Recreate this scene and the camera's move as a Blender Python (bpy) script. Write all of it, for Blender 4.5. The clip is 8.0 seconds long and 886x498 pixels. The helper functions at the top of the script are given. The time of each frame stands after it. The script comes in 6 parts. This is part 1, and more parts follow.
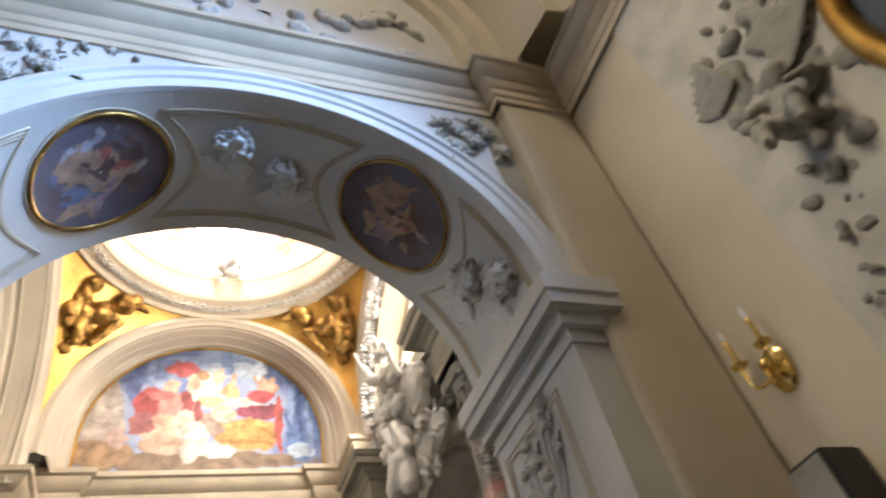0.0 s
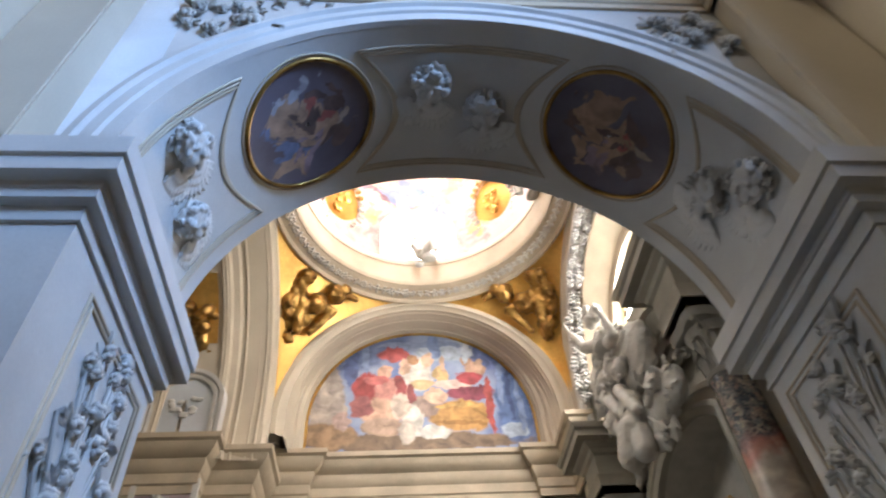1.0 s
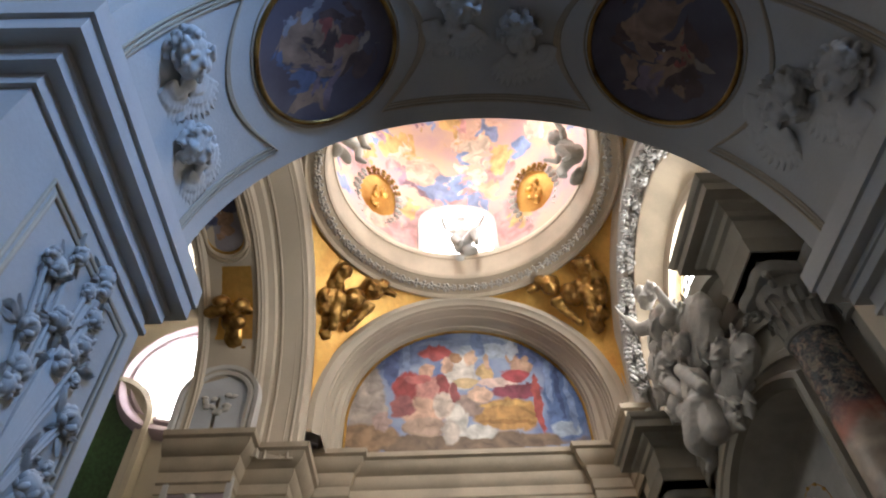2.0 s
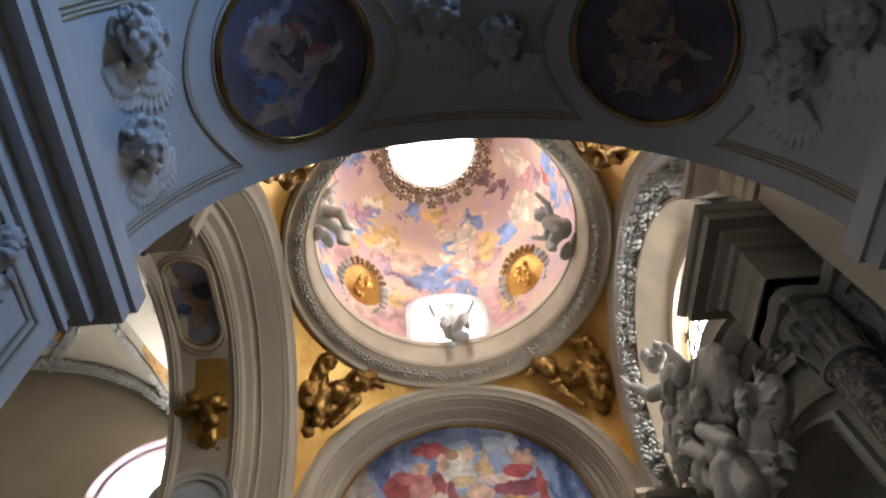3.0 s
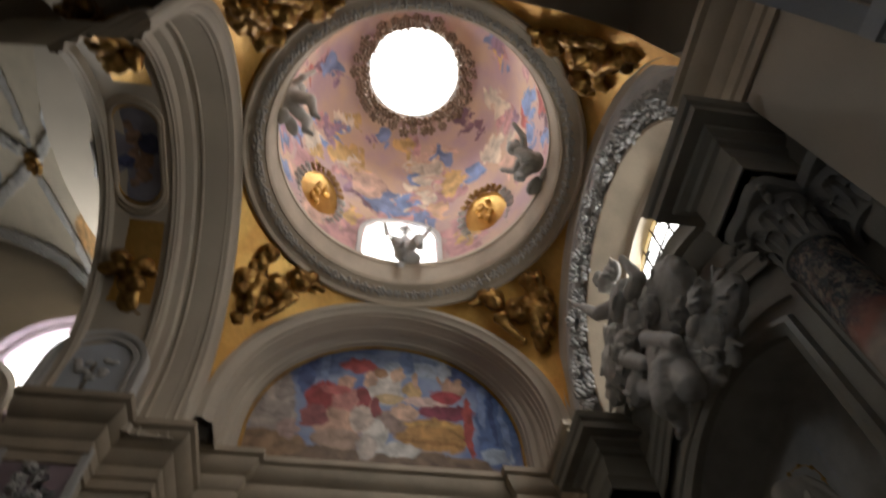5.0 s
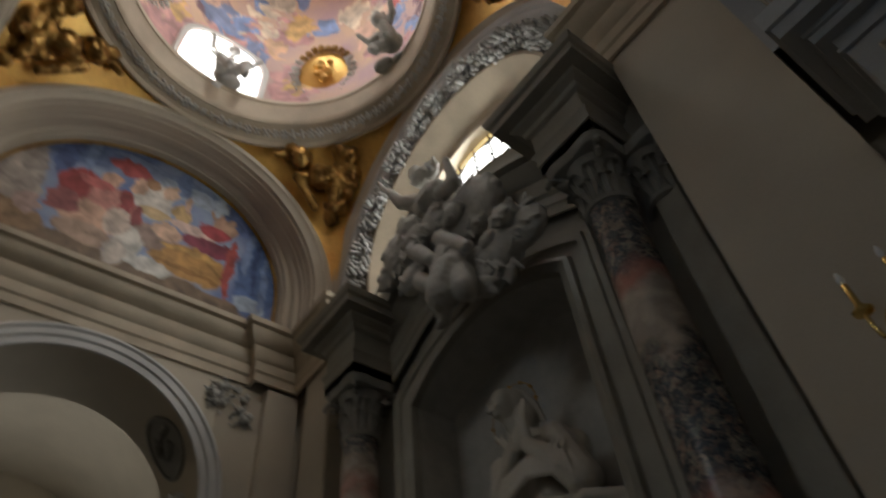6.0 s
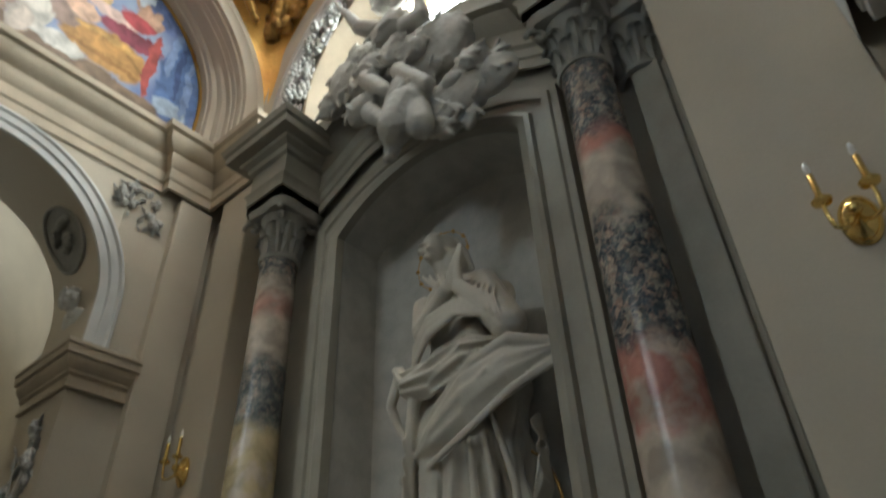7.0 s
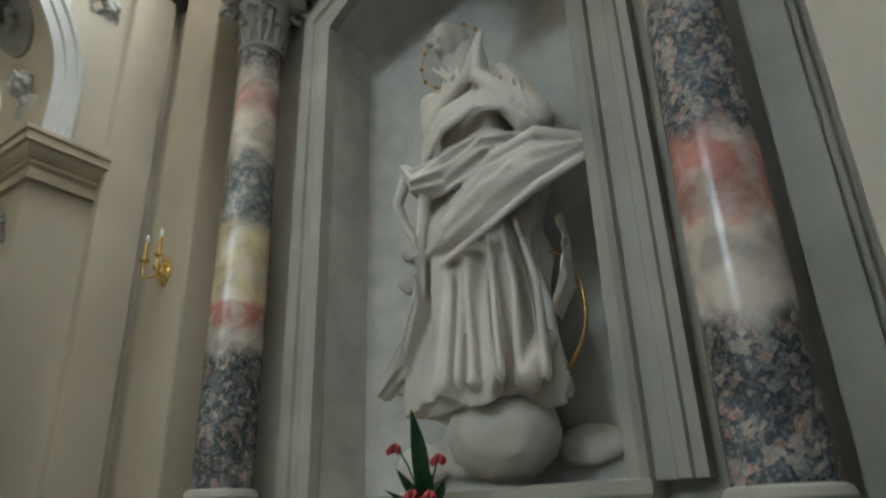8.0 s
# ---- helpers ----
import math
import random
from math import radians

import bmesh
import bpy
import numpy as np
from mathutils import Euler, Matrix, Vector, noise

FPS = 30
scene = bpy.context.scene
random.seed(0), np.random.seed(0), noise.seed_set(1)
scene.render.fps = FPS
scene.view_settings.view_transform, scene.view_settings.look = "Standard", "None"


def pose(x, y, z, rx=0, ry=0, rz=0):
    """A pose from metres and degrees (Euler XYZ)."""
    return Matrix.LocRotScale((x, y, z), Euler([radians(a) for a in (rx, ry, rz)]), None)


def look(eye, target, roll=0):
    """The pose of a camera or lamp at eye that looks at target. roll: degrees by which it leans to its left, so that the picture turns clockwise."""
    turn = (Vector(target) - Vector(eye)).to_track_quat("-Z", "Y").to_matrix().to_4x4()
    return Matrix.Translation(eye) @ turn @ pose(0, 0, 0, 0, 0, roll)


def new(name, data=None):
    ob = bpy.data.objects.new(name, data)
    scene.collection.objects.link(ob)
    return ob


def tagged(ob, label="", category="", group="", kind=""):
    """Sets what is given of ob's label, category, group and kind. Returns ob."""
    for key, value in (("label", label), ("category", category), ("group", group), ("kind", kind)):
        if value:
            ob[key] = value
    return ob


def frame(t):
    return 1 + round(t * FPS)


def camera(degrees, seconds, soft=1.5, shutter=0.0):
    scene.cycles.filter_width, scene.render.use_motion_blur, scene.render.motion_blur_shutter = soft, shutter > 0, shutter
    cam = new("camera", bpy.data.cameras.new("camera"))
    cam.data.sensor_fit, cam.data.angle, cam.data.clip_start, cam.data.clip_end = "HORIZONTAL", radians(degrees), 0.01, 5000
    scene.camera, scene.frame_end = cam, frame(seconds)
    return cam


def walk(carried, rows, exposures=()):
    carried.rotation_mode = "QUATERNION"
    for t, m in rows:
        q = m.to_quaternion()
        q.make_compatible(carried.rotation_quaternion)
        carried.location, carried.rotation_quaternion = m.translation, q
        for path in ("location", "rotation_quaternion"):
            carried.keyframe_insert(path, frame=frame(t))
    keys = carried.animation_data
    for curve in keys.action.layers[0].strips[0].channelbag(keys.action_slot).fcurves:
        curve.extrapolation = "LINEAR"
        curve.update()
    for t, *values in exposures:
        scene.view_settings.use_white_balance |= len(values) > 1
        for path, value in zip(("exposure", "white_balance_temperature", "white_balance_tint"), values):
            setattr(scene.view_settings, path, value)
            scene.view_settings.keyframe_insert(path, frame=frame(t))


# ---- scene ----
cam = camera(67.6, 8.0, soft=2.0, shutter=0.4)
ROWS = [
    (0.0, 0.000, 0.000, 1.602, 136.17, 11.22, -18.22),
    (0.5, -0.015, 0.294, 1.650, 136.48, 7.30, -10.87),
    (1.0, -0.098, 0.577, 1.622, 138.12, 3.70, -3.27),
    (1.2, -0.073, 0.676, 1.622, 136.43, 2.25, -2.36),
    (2.3, -0.024, 1.421, 1.652, 143.88, 2.00, 1.12),
    (2.5, -0.043, 1.556, 1.642, 146.67, 2.14, 1.35),
    (3.0, -0.037, 1.863, 1.669, 150.86, 4.23, 2.00),
    (3.5, 0.042, 2.130, 1.703, 155.47, 4.33, 3.66),
    (4.0, 0.107, 2.334, 1.726, 157.66, 3.86, 3.15),
    (4.2, 0.117, 2.436, 1.717, 159.02, 3.22, 2.63),
    (5.3, -0.044, 2.925, 1.389, 145.75, 2.31, -14.61),
    (5.5, -0.016, 2.974, 1.400, 144.49, 2.79, -19.25),
    (6.0, -0.121, 3.132, 1.356, 138.72, 4.40, -36.89),
    (6.5, -0.169, 3.267, 1.345, 132.82, 3.39, -46.46),
    (7.0, -0.177, 3.468, 1.300, 126.57, 2.08, -49.90),
    (7.5, -0.064, 3.681, 1.275, 118.92, 0.65, -51.27),
    (8.0, -0.098, 3.983, 1.227, 112.86, 1.78, -54.93),
]
EXPOSURES = [(0.0, 1.9, 7200, 10), (0.5, 1.6, 7000, 10), (1.0, 1.32, 6800, 10), (2.3, 0.35, 6500, 10), (3.5, -0.1, 6500, 10), (4.2, -0.3, 6500, 10), (5.3, -1.1, 6500, 10), (6.0, -0.9, 6500, 6), (6.5, 0.0, 6350, 2), (7.0, 0.85, 6050, -2), (7.5, 1.35, 5850, -3), (8.0, 1.82, 5600, -5)]
walk(cam, [(t, pose(x, y, z, rx, ry, rz)) for t, x, y, z, rx, ry, rz in ROWS], EXPOSURES)

# ---- world and light ----
world = bpy.data.worlds.new("world")
scene.world = world
world.use_nodes = True
wn = world.node_tree
sky = wn.nodes.new("ShaderNodeTexSky")
sky.sky_type = "NISHITA"
sky.sun_disc = False
sky.sun_elevation, sky.sun_rotation = radians(48), radians(100)
wn.links.new(sky.outputs[0], wn.nodes["Background"].inputs[0])
wn.nodes["Background"].inputs[1].default_value = 0.12


def area(name, place, target, w, h, watts, colour, spread=180):
    """An area lamp for daylight; not each has an opening built behind it."""
    d = bpy.data.lights.new(name, "AREA")
    d.shape, d.size, d.size_y, d.energy, d.color, d.spread = "RECTANGLE", w, h, watts, colour, radians(spread)
    ob = new(name, d)
    ob.matrix_world = look(place, target)
    return tagged(ob, "area lamp standing for daylight", "light", kind="structure")


CX, CY = 0.42, 5.92          # centre of the domed bay
DY = 6.62                    # from bay to bay
DAY = (1.0, 0.985, 0.96)
COOL = (0.30, 0.53, 1.0)
area("skylight", (CX, CY, 13.1), (CX, CY, 0), 1.1, 1.1, 98, DAY)
# added fill for the first bay; its ceiling has no skylight
area("skylight", (CX, CY - DY, 9.3), (CX, CY - DY, 0), 1.1, 1.1, 33, (1.0, 0.90, 0.74))
area("window_light", (2.84, 5.82, 6.95), (0.5, 6.3, 6.9), 1.4, 0.9, 38, DAY)
area("nave_light", (-11.7, 7.2, 8.2), (2.8, 5.6, 3.2), 2.6, 2.0, 14, (0.90, 0.95, 1.0), 50)
area("nave_light", (-3.75, 9.1, 8.3), (-6.0, 5.0, 9.0), 1.1, 1.1, 150, (0.97, 0.98, 1.0))
# added warm lamp that brightens the first bay's east wall
area("nave_light", (-11.7, 0.2, 8.2), (2.5, 1.0, 3.4), 2.6, 2.0, 18, (1.0, 0.91, 0.76), 50)
area("drum_light", (CX, CY + 1.62, 9.95), (CX, CY - 1.0, 10.6), 0.7, 0.9, 42, DAY)
# unseen cool source for the arch's left side; no window is built here
area("window_light", (2.3, -0.6, 5.6), (-1.1, 2.6, 4.2), 1.4, 1.2, 42, COOL, 75)
# added lamp that brightens the painted lunette from the unseen south side
area("drum_light", (CX, CY - 1.62, 9.95), (CX, 8.6, 6.9), 0.7, 0.9, 6, DAY, 50)
# added fill that brightens the far vault; no opening behind it
area("chapel_fill", (CX, 14.5, 4.6), (CX, 12.2, 7.6), 2.0, 1.5, 20, DAY, 120)

# ---- materials ----
MATS = {}


def material(name, colour, rough=0.7, metal=0.0, vary=0.12, scale=3.0, grain=40.0, bump=0.15, second=None, spec=0.5):
    """A surface with stains at a large scale, grain at a small one, and fine relief."""
    m = bpy.data.materials.new(name)
    m.use_nodes = True
    t = m.node_tree
    b = t.nodes["Principled BSDF"]
    co = t.nodes.new("ShaderNodeTexCoord")
    n1, n2 = t.nodes.new("ShaderNodeTexNoise"), t.nodes.new("ShaderNodeTexNoise")
    n1.inputs["Scale"].default_value, n1.inputs["Detail"].default_value = scale, 5
    n2.inputs["Scale"].default_value, n2.inputs["Detail"].default_value = grain, 3
    for n in (n1, n2):
        t.links.new(co.outputs["Object"], n.inputs["Vector"])
    r = t.nodes.new("ShaderNodeValToRGB")
    lo = second or tuple(c * (1 - 2 * vary) for c in colour)
    r.color_ramp.elements[0].position, r.color_ramp.elements[1].position = 0.36, 0.62
    r.color_ramp.elements[0].color, r.color_ramp.elements[1].color = (*lo, 1), (*colour, 1)
    t.links.new(n1.outputs["Fac"], r.inputs[0])
    mx = t.nodes.new("ShaderNodeMix")
    mx.data_type, mx.blend_type = "RGBA", "MULTIPLY"
    mx.inputs["Factor"].default_value = min(1.0, vary * 2.5)
    t.links.new(r.outputs[0], mx.inputs["A"])
    g = t.nodes.new("ShaderNodeMapRange")
    g.inputs["To Min"].default_value, g.inputs["To Max"].default_value = 0.6, 1.25
    t.links.new(n2.outputs["Fac"], g.inputs["Value"])
    t.links.new(g.outputs[0], mx.inputs["B"])
    t.links.new(mx.outputs["Result"], b.inputs["Base Color"])
    b.inputs["Roughness"].default_value, b.inputs["Metallic"].default_value = rough, metal
    b.inputs["Specular IOR Level"].default_value = spec
    if bump:
        bp = t.nodes.new("ShaderNodeBump")
        bp.inputs["Strength"].default_value, bp.inputs["Distance"].default_value = bump, 0.01
        t.links.new(n2.outputs["Fac"], bp.inputs["Height"])
        t.links.new(bp.outputs[0], b.inputs["Normal"])
    MATS[name] = m
    return m


def painting(name, ground, blobs, rough=0.6, warp=0.25, scale=4.0, second=None):
    """A fresco: soft-edged patches of colour (centre, radii, colour) on a clouded ground, with brushy edges."""
    m = material(name, ground, rough, vary=0.06, scale=scale * 0.6, grain=45, bump=0.06, second=second)
    t = m.node_tree
    b = t.nodes["Principled BSDF"]
    last = b.inputs["Base Color"].links[0].from_socket
    geo = t.nodes.new("ShaderNodeNewGeometry")
    n = t.nodes.new("ShaderNodeTexNoise")
    n.inputs["Scale"].default_value, n.inputs["Detail"].default_value, n.inputs["Distortion"].default_value = scale, 4, 0.9
    t.links.new(geo.outputs["Position"], n.inputs["Vector"])
    off = t.nodes.new("ShaderNodeVectorMath")
    off.operation = "MULTIPLY_ADD"
    off.inputs[1].default_value = (warp, warp, warp)
    t.links.new(n.outputs["Color"], off.inputs[0])
    t.links.new(geo.outputs["Position"], off.inputs[2])
    fine = t.nodes.new("ShaderNodeTexNoise")
    fine.inputs["Scale"].default_value, fine.inputs["Detail"].default_value = scale * 1.7, 4
    fine.inputs["Distortion"].default_value = 0.5
    t.links.new(geo.outputs["Position"], fine.inputs["Vector"])
    shade = t.nodes.new("ShaderNodeMapRange")
    shade.inputs["From Min"].default_value, shade.inputs["From Max"].default_value = 0.32, 0.68
    shade.inputs["To Min"].default_value, shade.inputs["To Max"].default_value = 0.42, 1.22
    t.links.new(fine.outputs["Fac"], shade.inputs["Value"])
    for (c, rad, col) in blobs:
        s = t.nodes.new("ShaderNodeVectorMath")
        s.operation = "SUBTRACT"
        t.links.new(off.outputs[0], s.inputs[0])
        s.inputs[1].default_value = tuple(v + warp * 0.5 for v in c)
        d = t.nodes.new("ShaderNodeVectorMath")
        d.operation = "DIVIDE"
        t.links.new(s.outputs[0], d.inputs[0])
        d.inputs[1].default_value = rad
        le = t.nodes.new("ShaderNodeVectorMath")
        le.operation = "LENGTH"
        t.links.new(d.outputs[0], le.inputs[0])
        k = t.nodes.new("ShaderNodeMapRange")
        k.interpolation_type = "SMOOTHSTEP"
        k.inputs["From Min"].default_value, k.inputs["From Max"].default_value = 1.08, 0.86
        t.links.new(le.outputs["Value"], k.inputs["Value"])
        tone = t.nodes.new("ShaderNodeMix")
        tone.data_type, tone.blend_type = "RGBA", "MULTIPLY"
        tone.inputs["Factor"].default_value = 0.8
        tone.inputs["A"].default_value = (*col, 1)
        t.links.new(shade.outputs[0], tone.inputs["B"])
        mx = t.nodes.new("ShaderNodeMix")
        mx.data_type = "RGBA"
        t.links.new(k.outputs[0], mx.inputs["Factor"])
        t.links.new(last, mx.inputs["A"])
        t.links.new(tone.outputs["Result"], mx.inputs["B"])
        last = mx.outputs["Result"]
    t.links.new(last, b.inputs["Base Color"])
    return m


def glow(name, colour, strength):
    m = bpy.data.materials.new(name)
    m.use_nodes = True
    b = m.node_tree.nodes["Principled BSDF"]
    b.inputs["Base Color"].default_value = (0.8, 0.8, 0.8, 1)
    b.inputs["Emission Color"].default_value = (*colour, 1)
    b.inputs["Emission Strength"].default_value = strength
    MATS[name] = m
    return m


def marble(name, stops, scale, warp, rough=0.27):
    """Polished breccia: bands and clasts of several colours along the shaft."""
    m = bpy.data.materials.new(name)
    m.use_nodes = True
    t = m.node_tree
    b = t.nodes["Principled BSDF"]
    co = t.nodes.new("ShaderNodeTexCoord")
    sep = t.nodes.new("ShaderNodeSeparateXYZ")
    t.links.new(co.outputs["Object"], sep.inputs[0])
    n = t.nodes.new("ShaderNodeTexNoise")
    n.inputs["Scale"].default_value, n.inputs["Detail"].default_value = 4.5, 6
    t.links.new(co.outputs["Object"], n.inputs["Vector"])
    ma = t.nodes.new("ShaderNodeMath")
    ma.operation = "MULTIPLY_ADD"
    ma.inputs[1].default_value = warp
    t.links.new(n.outputs["Fac"], ma.inputs[0])
    t.links.new(sep.outputs["Z"], ma.inputs[2])
    mr = t.nodes.new("ShaderNodeMapRange")
    mr.inputs["From Min"].default_value, mr.inputs["From Max"].default_value = warp / 2, 3.0 + warp / 2
    t.links.new(ma.outputs[0], mr.inputs["Value"])
    r = t.nodes.new("ShaderNodeValToRGB")
    r.color_ramp.interpolation = "EASE"
    while len(r.color_ramp.elements) < len(stops):
        r.color_ramp.elements.new(0.5)
    dark = t.nodes.new("ShaderNodeValToRGB")
    while len(dark.color_ramp.elements) < len(stops):
        dark.color_ramp.elements.new(0.5)
    for e, f, (p, c, k) in zip(r.color_ramp.elements, dark.color_ramp.elements, stops):
        e.position, e.color = p, (*c, 1)
        f.position, f.color = p, (k, k, k, 1)
    for q in (r, dark):
        t.links.new(mr.outputs[0], q.inputs[0])
    swirl = t.nodes.new("ShaderNodeTexNoise")
    swirl.inputs["Scale"].default_value, swirl.inputs["Detail"].default_value = 16, 4
    t.links.new(co.outputs["Object"], swirl.inputs["Vector"])
    bent = t.nodes.new("ShaderNodeVectorMath")
    bent.operation = "MULTIPLY_ADD"
    bent.inputs[1].default_value = (0.07, 0.07, 0.07)
    t.links.new(swirl.outputs["Color"], bent.inputs[0])
    t.links.new(co.outputs["Object"], bent.inputs[2])
    tint = []
    for size in (scale * 0.62, scale * 1.9):
        v = t.nodes.new("ShaderNodeTexVoronoi")
        v.inputs["Scale"].default_value = size
        t.links.new(bent.outputs[0], v.inputs["Vector"])
        sx = t.nodes.new("ShaderNodeSeparateColor")
        t.links.new(v.outputs["Color"], sx.inputs[0])
        q = t.nodes.new("ShaderNodeValToRGB")
        while len(q.color_ramp.elements) < 6:
            q.color_ramp.elements.new(0.5)
        for e, (p, c) in zip(q.color_ramp.elements, ((0.0, (0.015, 0.02, 0.03)), (0.36, (0.05, 0.065, 0.085)), (0.55, (0.09, 0.11, 0.12)), (0.68, (0.24, 0.24, 0.22)), (0.82, (0.45, 0.38, 0.31)), (1.0, (0.34, 0.20, 0.16)))):
            e.position, e.color = p, (*c, 1)
        t.links.new(sx.outputs[0], q.inputs[0])
        tint.append(q)
    cl = t.nodes.new("ShaderNodeMix")
    cl.data_type = "RGBA"
    cl.inputs["Factor"].default_value = 0.42
    for k, q in zip("AB", tint):
        t.links.new(q.outputs[0], cl.inputs[k])
    mx = t.nodes.new("ShaderNodeMix")
    mx.data_type = "RGBA"
    t.links.new(dark.outputs[0], mx.inputs["Factor"])
    n4 = t.nodes.new("ShaderNodeTexNoise")
    n4.inputs["Scale"].default_value, n4.inputs["Detail"].default_value = 5.5, 5
    t.links.new(co.outputs["Object"], n4.inputs["Vector"])
    patch = t.nodes.new("ShaderNodeMapRange")
    patch.inputs["From Min"].default_value, patch.inputs["From Max"].default_value = 0.50, 0.62
    patch.inputs["To Max"].default_value = 0.75
    t.links.new(n4.outputs["Fac"], patch.inputs["Value"])
    mp = t.nodes.new("ShaderNodeMix")
    mp.data_type = "RGBA"
    mp.inputs["B"].default_value = (0.62, 0.53, 0.45, 1)
    t.links.new(patch.outputs[0], mp.inputs["Factor"])
    t.links.new(r.outputs[0], mp.inputs["A"])
    t.links.new(mp.outputs["Result"], mx.inputs["A"])
    t.links.new(cl.outputs["Result"], mx.inputs["B"])
    n3 = t.nodes.new("ShaderNodeTexNoise")
    n3.inputs["Scale"].default_value, n3.inputs["Detail"].default_value, n3.inputs["Distortion"].default_value = 4.5, 7, 0.3
    t.links.new(co.outputs["Object"], n3.inputs["Vector"])
    vein = t.nodes.new("ShaderNodeMapRange")
    vein.inputs["From Min"].default_value, vein.inputs["From Max"].default_value = 0.4, 0.6
    vein.inputs["To Min"].default_value, vein.inputs["To Max"].default_value = 0.58, 1.15
    t.links.new(n3.outputs["Fac"], vein.inputs["Value"])
    m2 = t.nodes.new("ShaderNodeMix")
    m2.data_type, m2.blend_type = "RGBA", "MULTIPLY"
    m2.inputs["Factor"].default_value = 0.85
    t.links.new(mx.outputs["Result"], m2.inputs["A"])
    t.links.new(vein.outputs[0], m2.inputs["B"])
    t.links.new(m2.outputs["Result"], b.inputs["Base Color"])
    b.inputs["Roughness"].default_value = rough
    return m


plaster = material("cream_plaster", (0.56, 0.495, 0.395), 0.75, vary=0.06, scale=1.2, grain=60, bump=0.08)
white = material("white_stucco", (0.60, 0.595, 0.58), 0.75, vary=0.07, scale=2, grain=70, bump=0.1)
mould = material("moulding_plaster", (0.55, 0.465, 0.35), 0.7, vary=0.10, scale=2.5, grain=60, bump=0.08)
stone = material("grey_stone", (0.345, 0.322, 0.27), 0.6, vary=0.10, scale=2.5, grain=50, bump=0.12)
# dusty carving; also the painted shade of the garland recess and east child
stonedark = material("dusty_and_shaded_stone", (0.33, 0.32, 0.29), 0.75, vary=0.14, scale=3, grain=40, bump=0.15)
stucco = material("old_stucco", (0.52, 0.50, 0.46), 0.7, vary=0.10, scale=5, grain=50, bump=0.2)
marblewhite = material("statue_marble", (0.62, 0.575, 0.50), 0.5, vary=0.08, scale=4, grain=60, bump=0.1)
gilt = material("gilding", (0.72, 0.45, 0.13), 0.34, 0.85, vary=0.15, scale=3, grain=25, bump=0.25, second=(0.45, 0.24, 0.06))
mosaic = material("gold_ground", (0.80, 0.50, 0.14), 0.42, 0.55, vary=0.2, scale=2.2, grain=18, bump=0.5, second=(0.62, 0.33, 0.08))
bronze = material("gilt_bronze", (0.50, 0.30, 0.09), 0.33, 0.8, vary=0.25, scale=6, grain=30, bump=0.3, second=(0.16, 0.08, 0.02))
brass = material("polished_brass", (0.83, 0.60, 0.22), 0.18, 1.0, vary=0.05, scale=8, grain=40, bump=0.02)
black = material("black_case", (0.015, 0.015, 0.017), 0.5, vary=0.1)
leafgreen = material("leaf_green", (0.03, 0.09, 0.03), 0.45, vary=0.2, scale=20)
rosered = material("rose_red", (0.35, 0.01, 0.015), 0.55, vary=0.2, scale=30)
lead = material("window_lead", (0.05, 0.05, 0.05), 0.6)
umber = material("umber_stucco", (0.27, 0.18, 0.115), 0.7, vary=0.18, scale=6, grain=40, bump=0.2)
candle = material("candle_sleeve", (0.75, 0.70, 0.58), 0.5, vary=0.03)
glassy = material("lamp_glass", (0.8, 0.8, 0.8), 0.1, vary=0.02, bump=0)
floorstone = material("unseen_floor", (0.05, 0.045, 0.04), 0.3, vary=0.15, scale=2)
pale = material("pale_blue_plaster", (0.55, 0.60, 0.66), 0.75, vary=0.05)
lilac = material("lilac_panel", (0.50, 0.40, 0.46), 0.75, vary=0.08)
pane = glow("window_daylight", (1.0, 0.99, 0.97), 7.0)
amber = glow("amber_glass", (1.0, 0.72, 0.30), 2.2)

# ---- builders ----
def link(name, bm, mat, smooth=True):
    me = bpy.data.meshes.new(name)
    bmesh.ops.recalc_face_normals(bm, faces=bm.faces)
    bm.to_mesh(me)
    bm.free()
    if mat:
        me.materials.append(mat)
    if smooth:
        me.polygons.foreach_set("use_smooth", [True] * len(me.polygons))
        me.set_sharp_from_angle(angle=radians(38))
    return new(name, me)


def part(name, bm, mat, parent, label="", smooth=True):
    ob = link(name, bm, mat, smooth)
    ob.parent = parent
    return tagged(ob, label) if label else ob


def thing(name, place, label, category, group="", kind=""):
    ob = new(name)
    ob.location = place
    ob.empty_display_size = 0.1
    return tagged(ob, label, category, group, kind)


def structure(name, bm, mat, label, category="wall", smooth=True):
    return tagged(link(name, bm, mat, smooth), label, category, kind="structure")


def keep(ob, parent):
    """Hang a part built in world coordinates under its thing."""
    ob.parent = parent
    ob.matrix_parent_inverse = Matrix.Translation(-Vector(parent.location))
    return ob


def wpart(name, bm, mat, parent, label="", smooth=True):
    ob = keep(link(name, bm, mat, smooth), parent)
    return tagged(ob, label) if label else ob


def grid(bm, rows, close=False, cap=False):
    """Faces over rows of points of equal length."""
    vs = [[bm.verts.new(p) for p in r] for r in rows]
    for a, b in zip(vs, vs[1:]):
        n = len(a)
        for i in range(n if close else n - 1):
            j = (i + 1) % n
            try:
                bm.faces.new((a[i], a[j], b[j], b[i]))
            except ValueError:
                pass
    if cap and close:
        bm.faces.new(vs[0][::-1])
        bm.faces.new(vs[-1])
    return vs


def box(bm, x0, x1, y0, y1, z0, z1, bev=0.0):
    m = Matrix.LocRotScale(((x0 + x1) / 2, (y0 + y1) / 2, (z0 + z1) / 2), None, (x1 - x0, y1 - y0, z1 - z0))
    r = bmesh.ops.create_cube(bm, size=1.0, matrix=m)
    if bev:
        es = list({e for v in r["verts"] for e in v.link_edges})
        bmesh.ops.bevel(bm, geom=es, offset=bev, segments=2, affect="EDGES")
    return bm


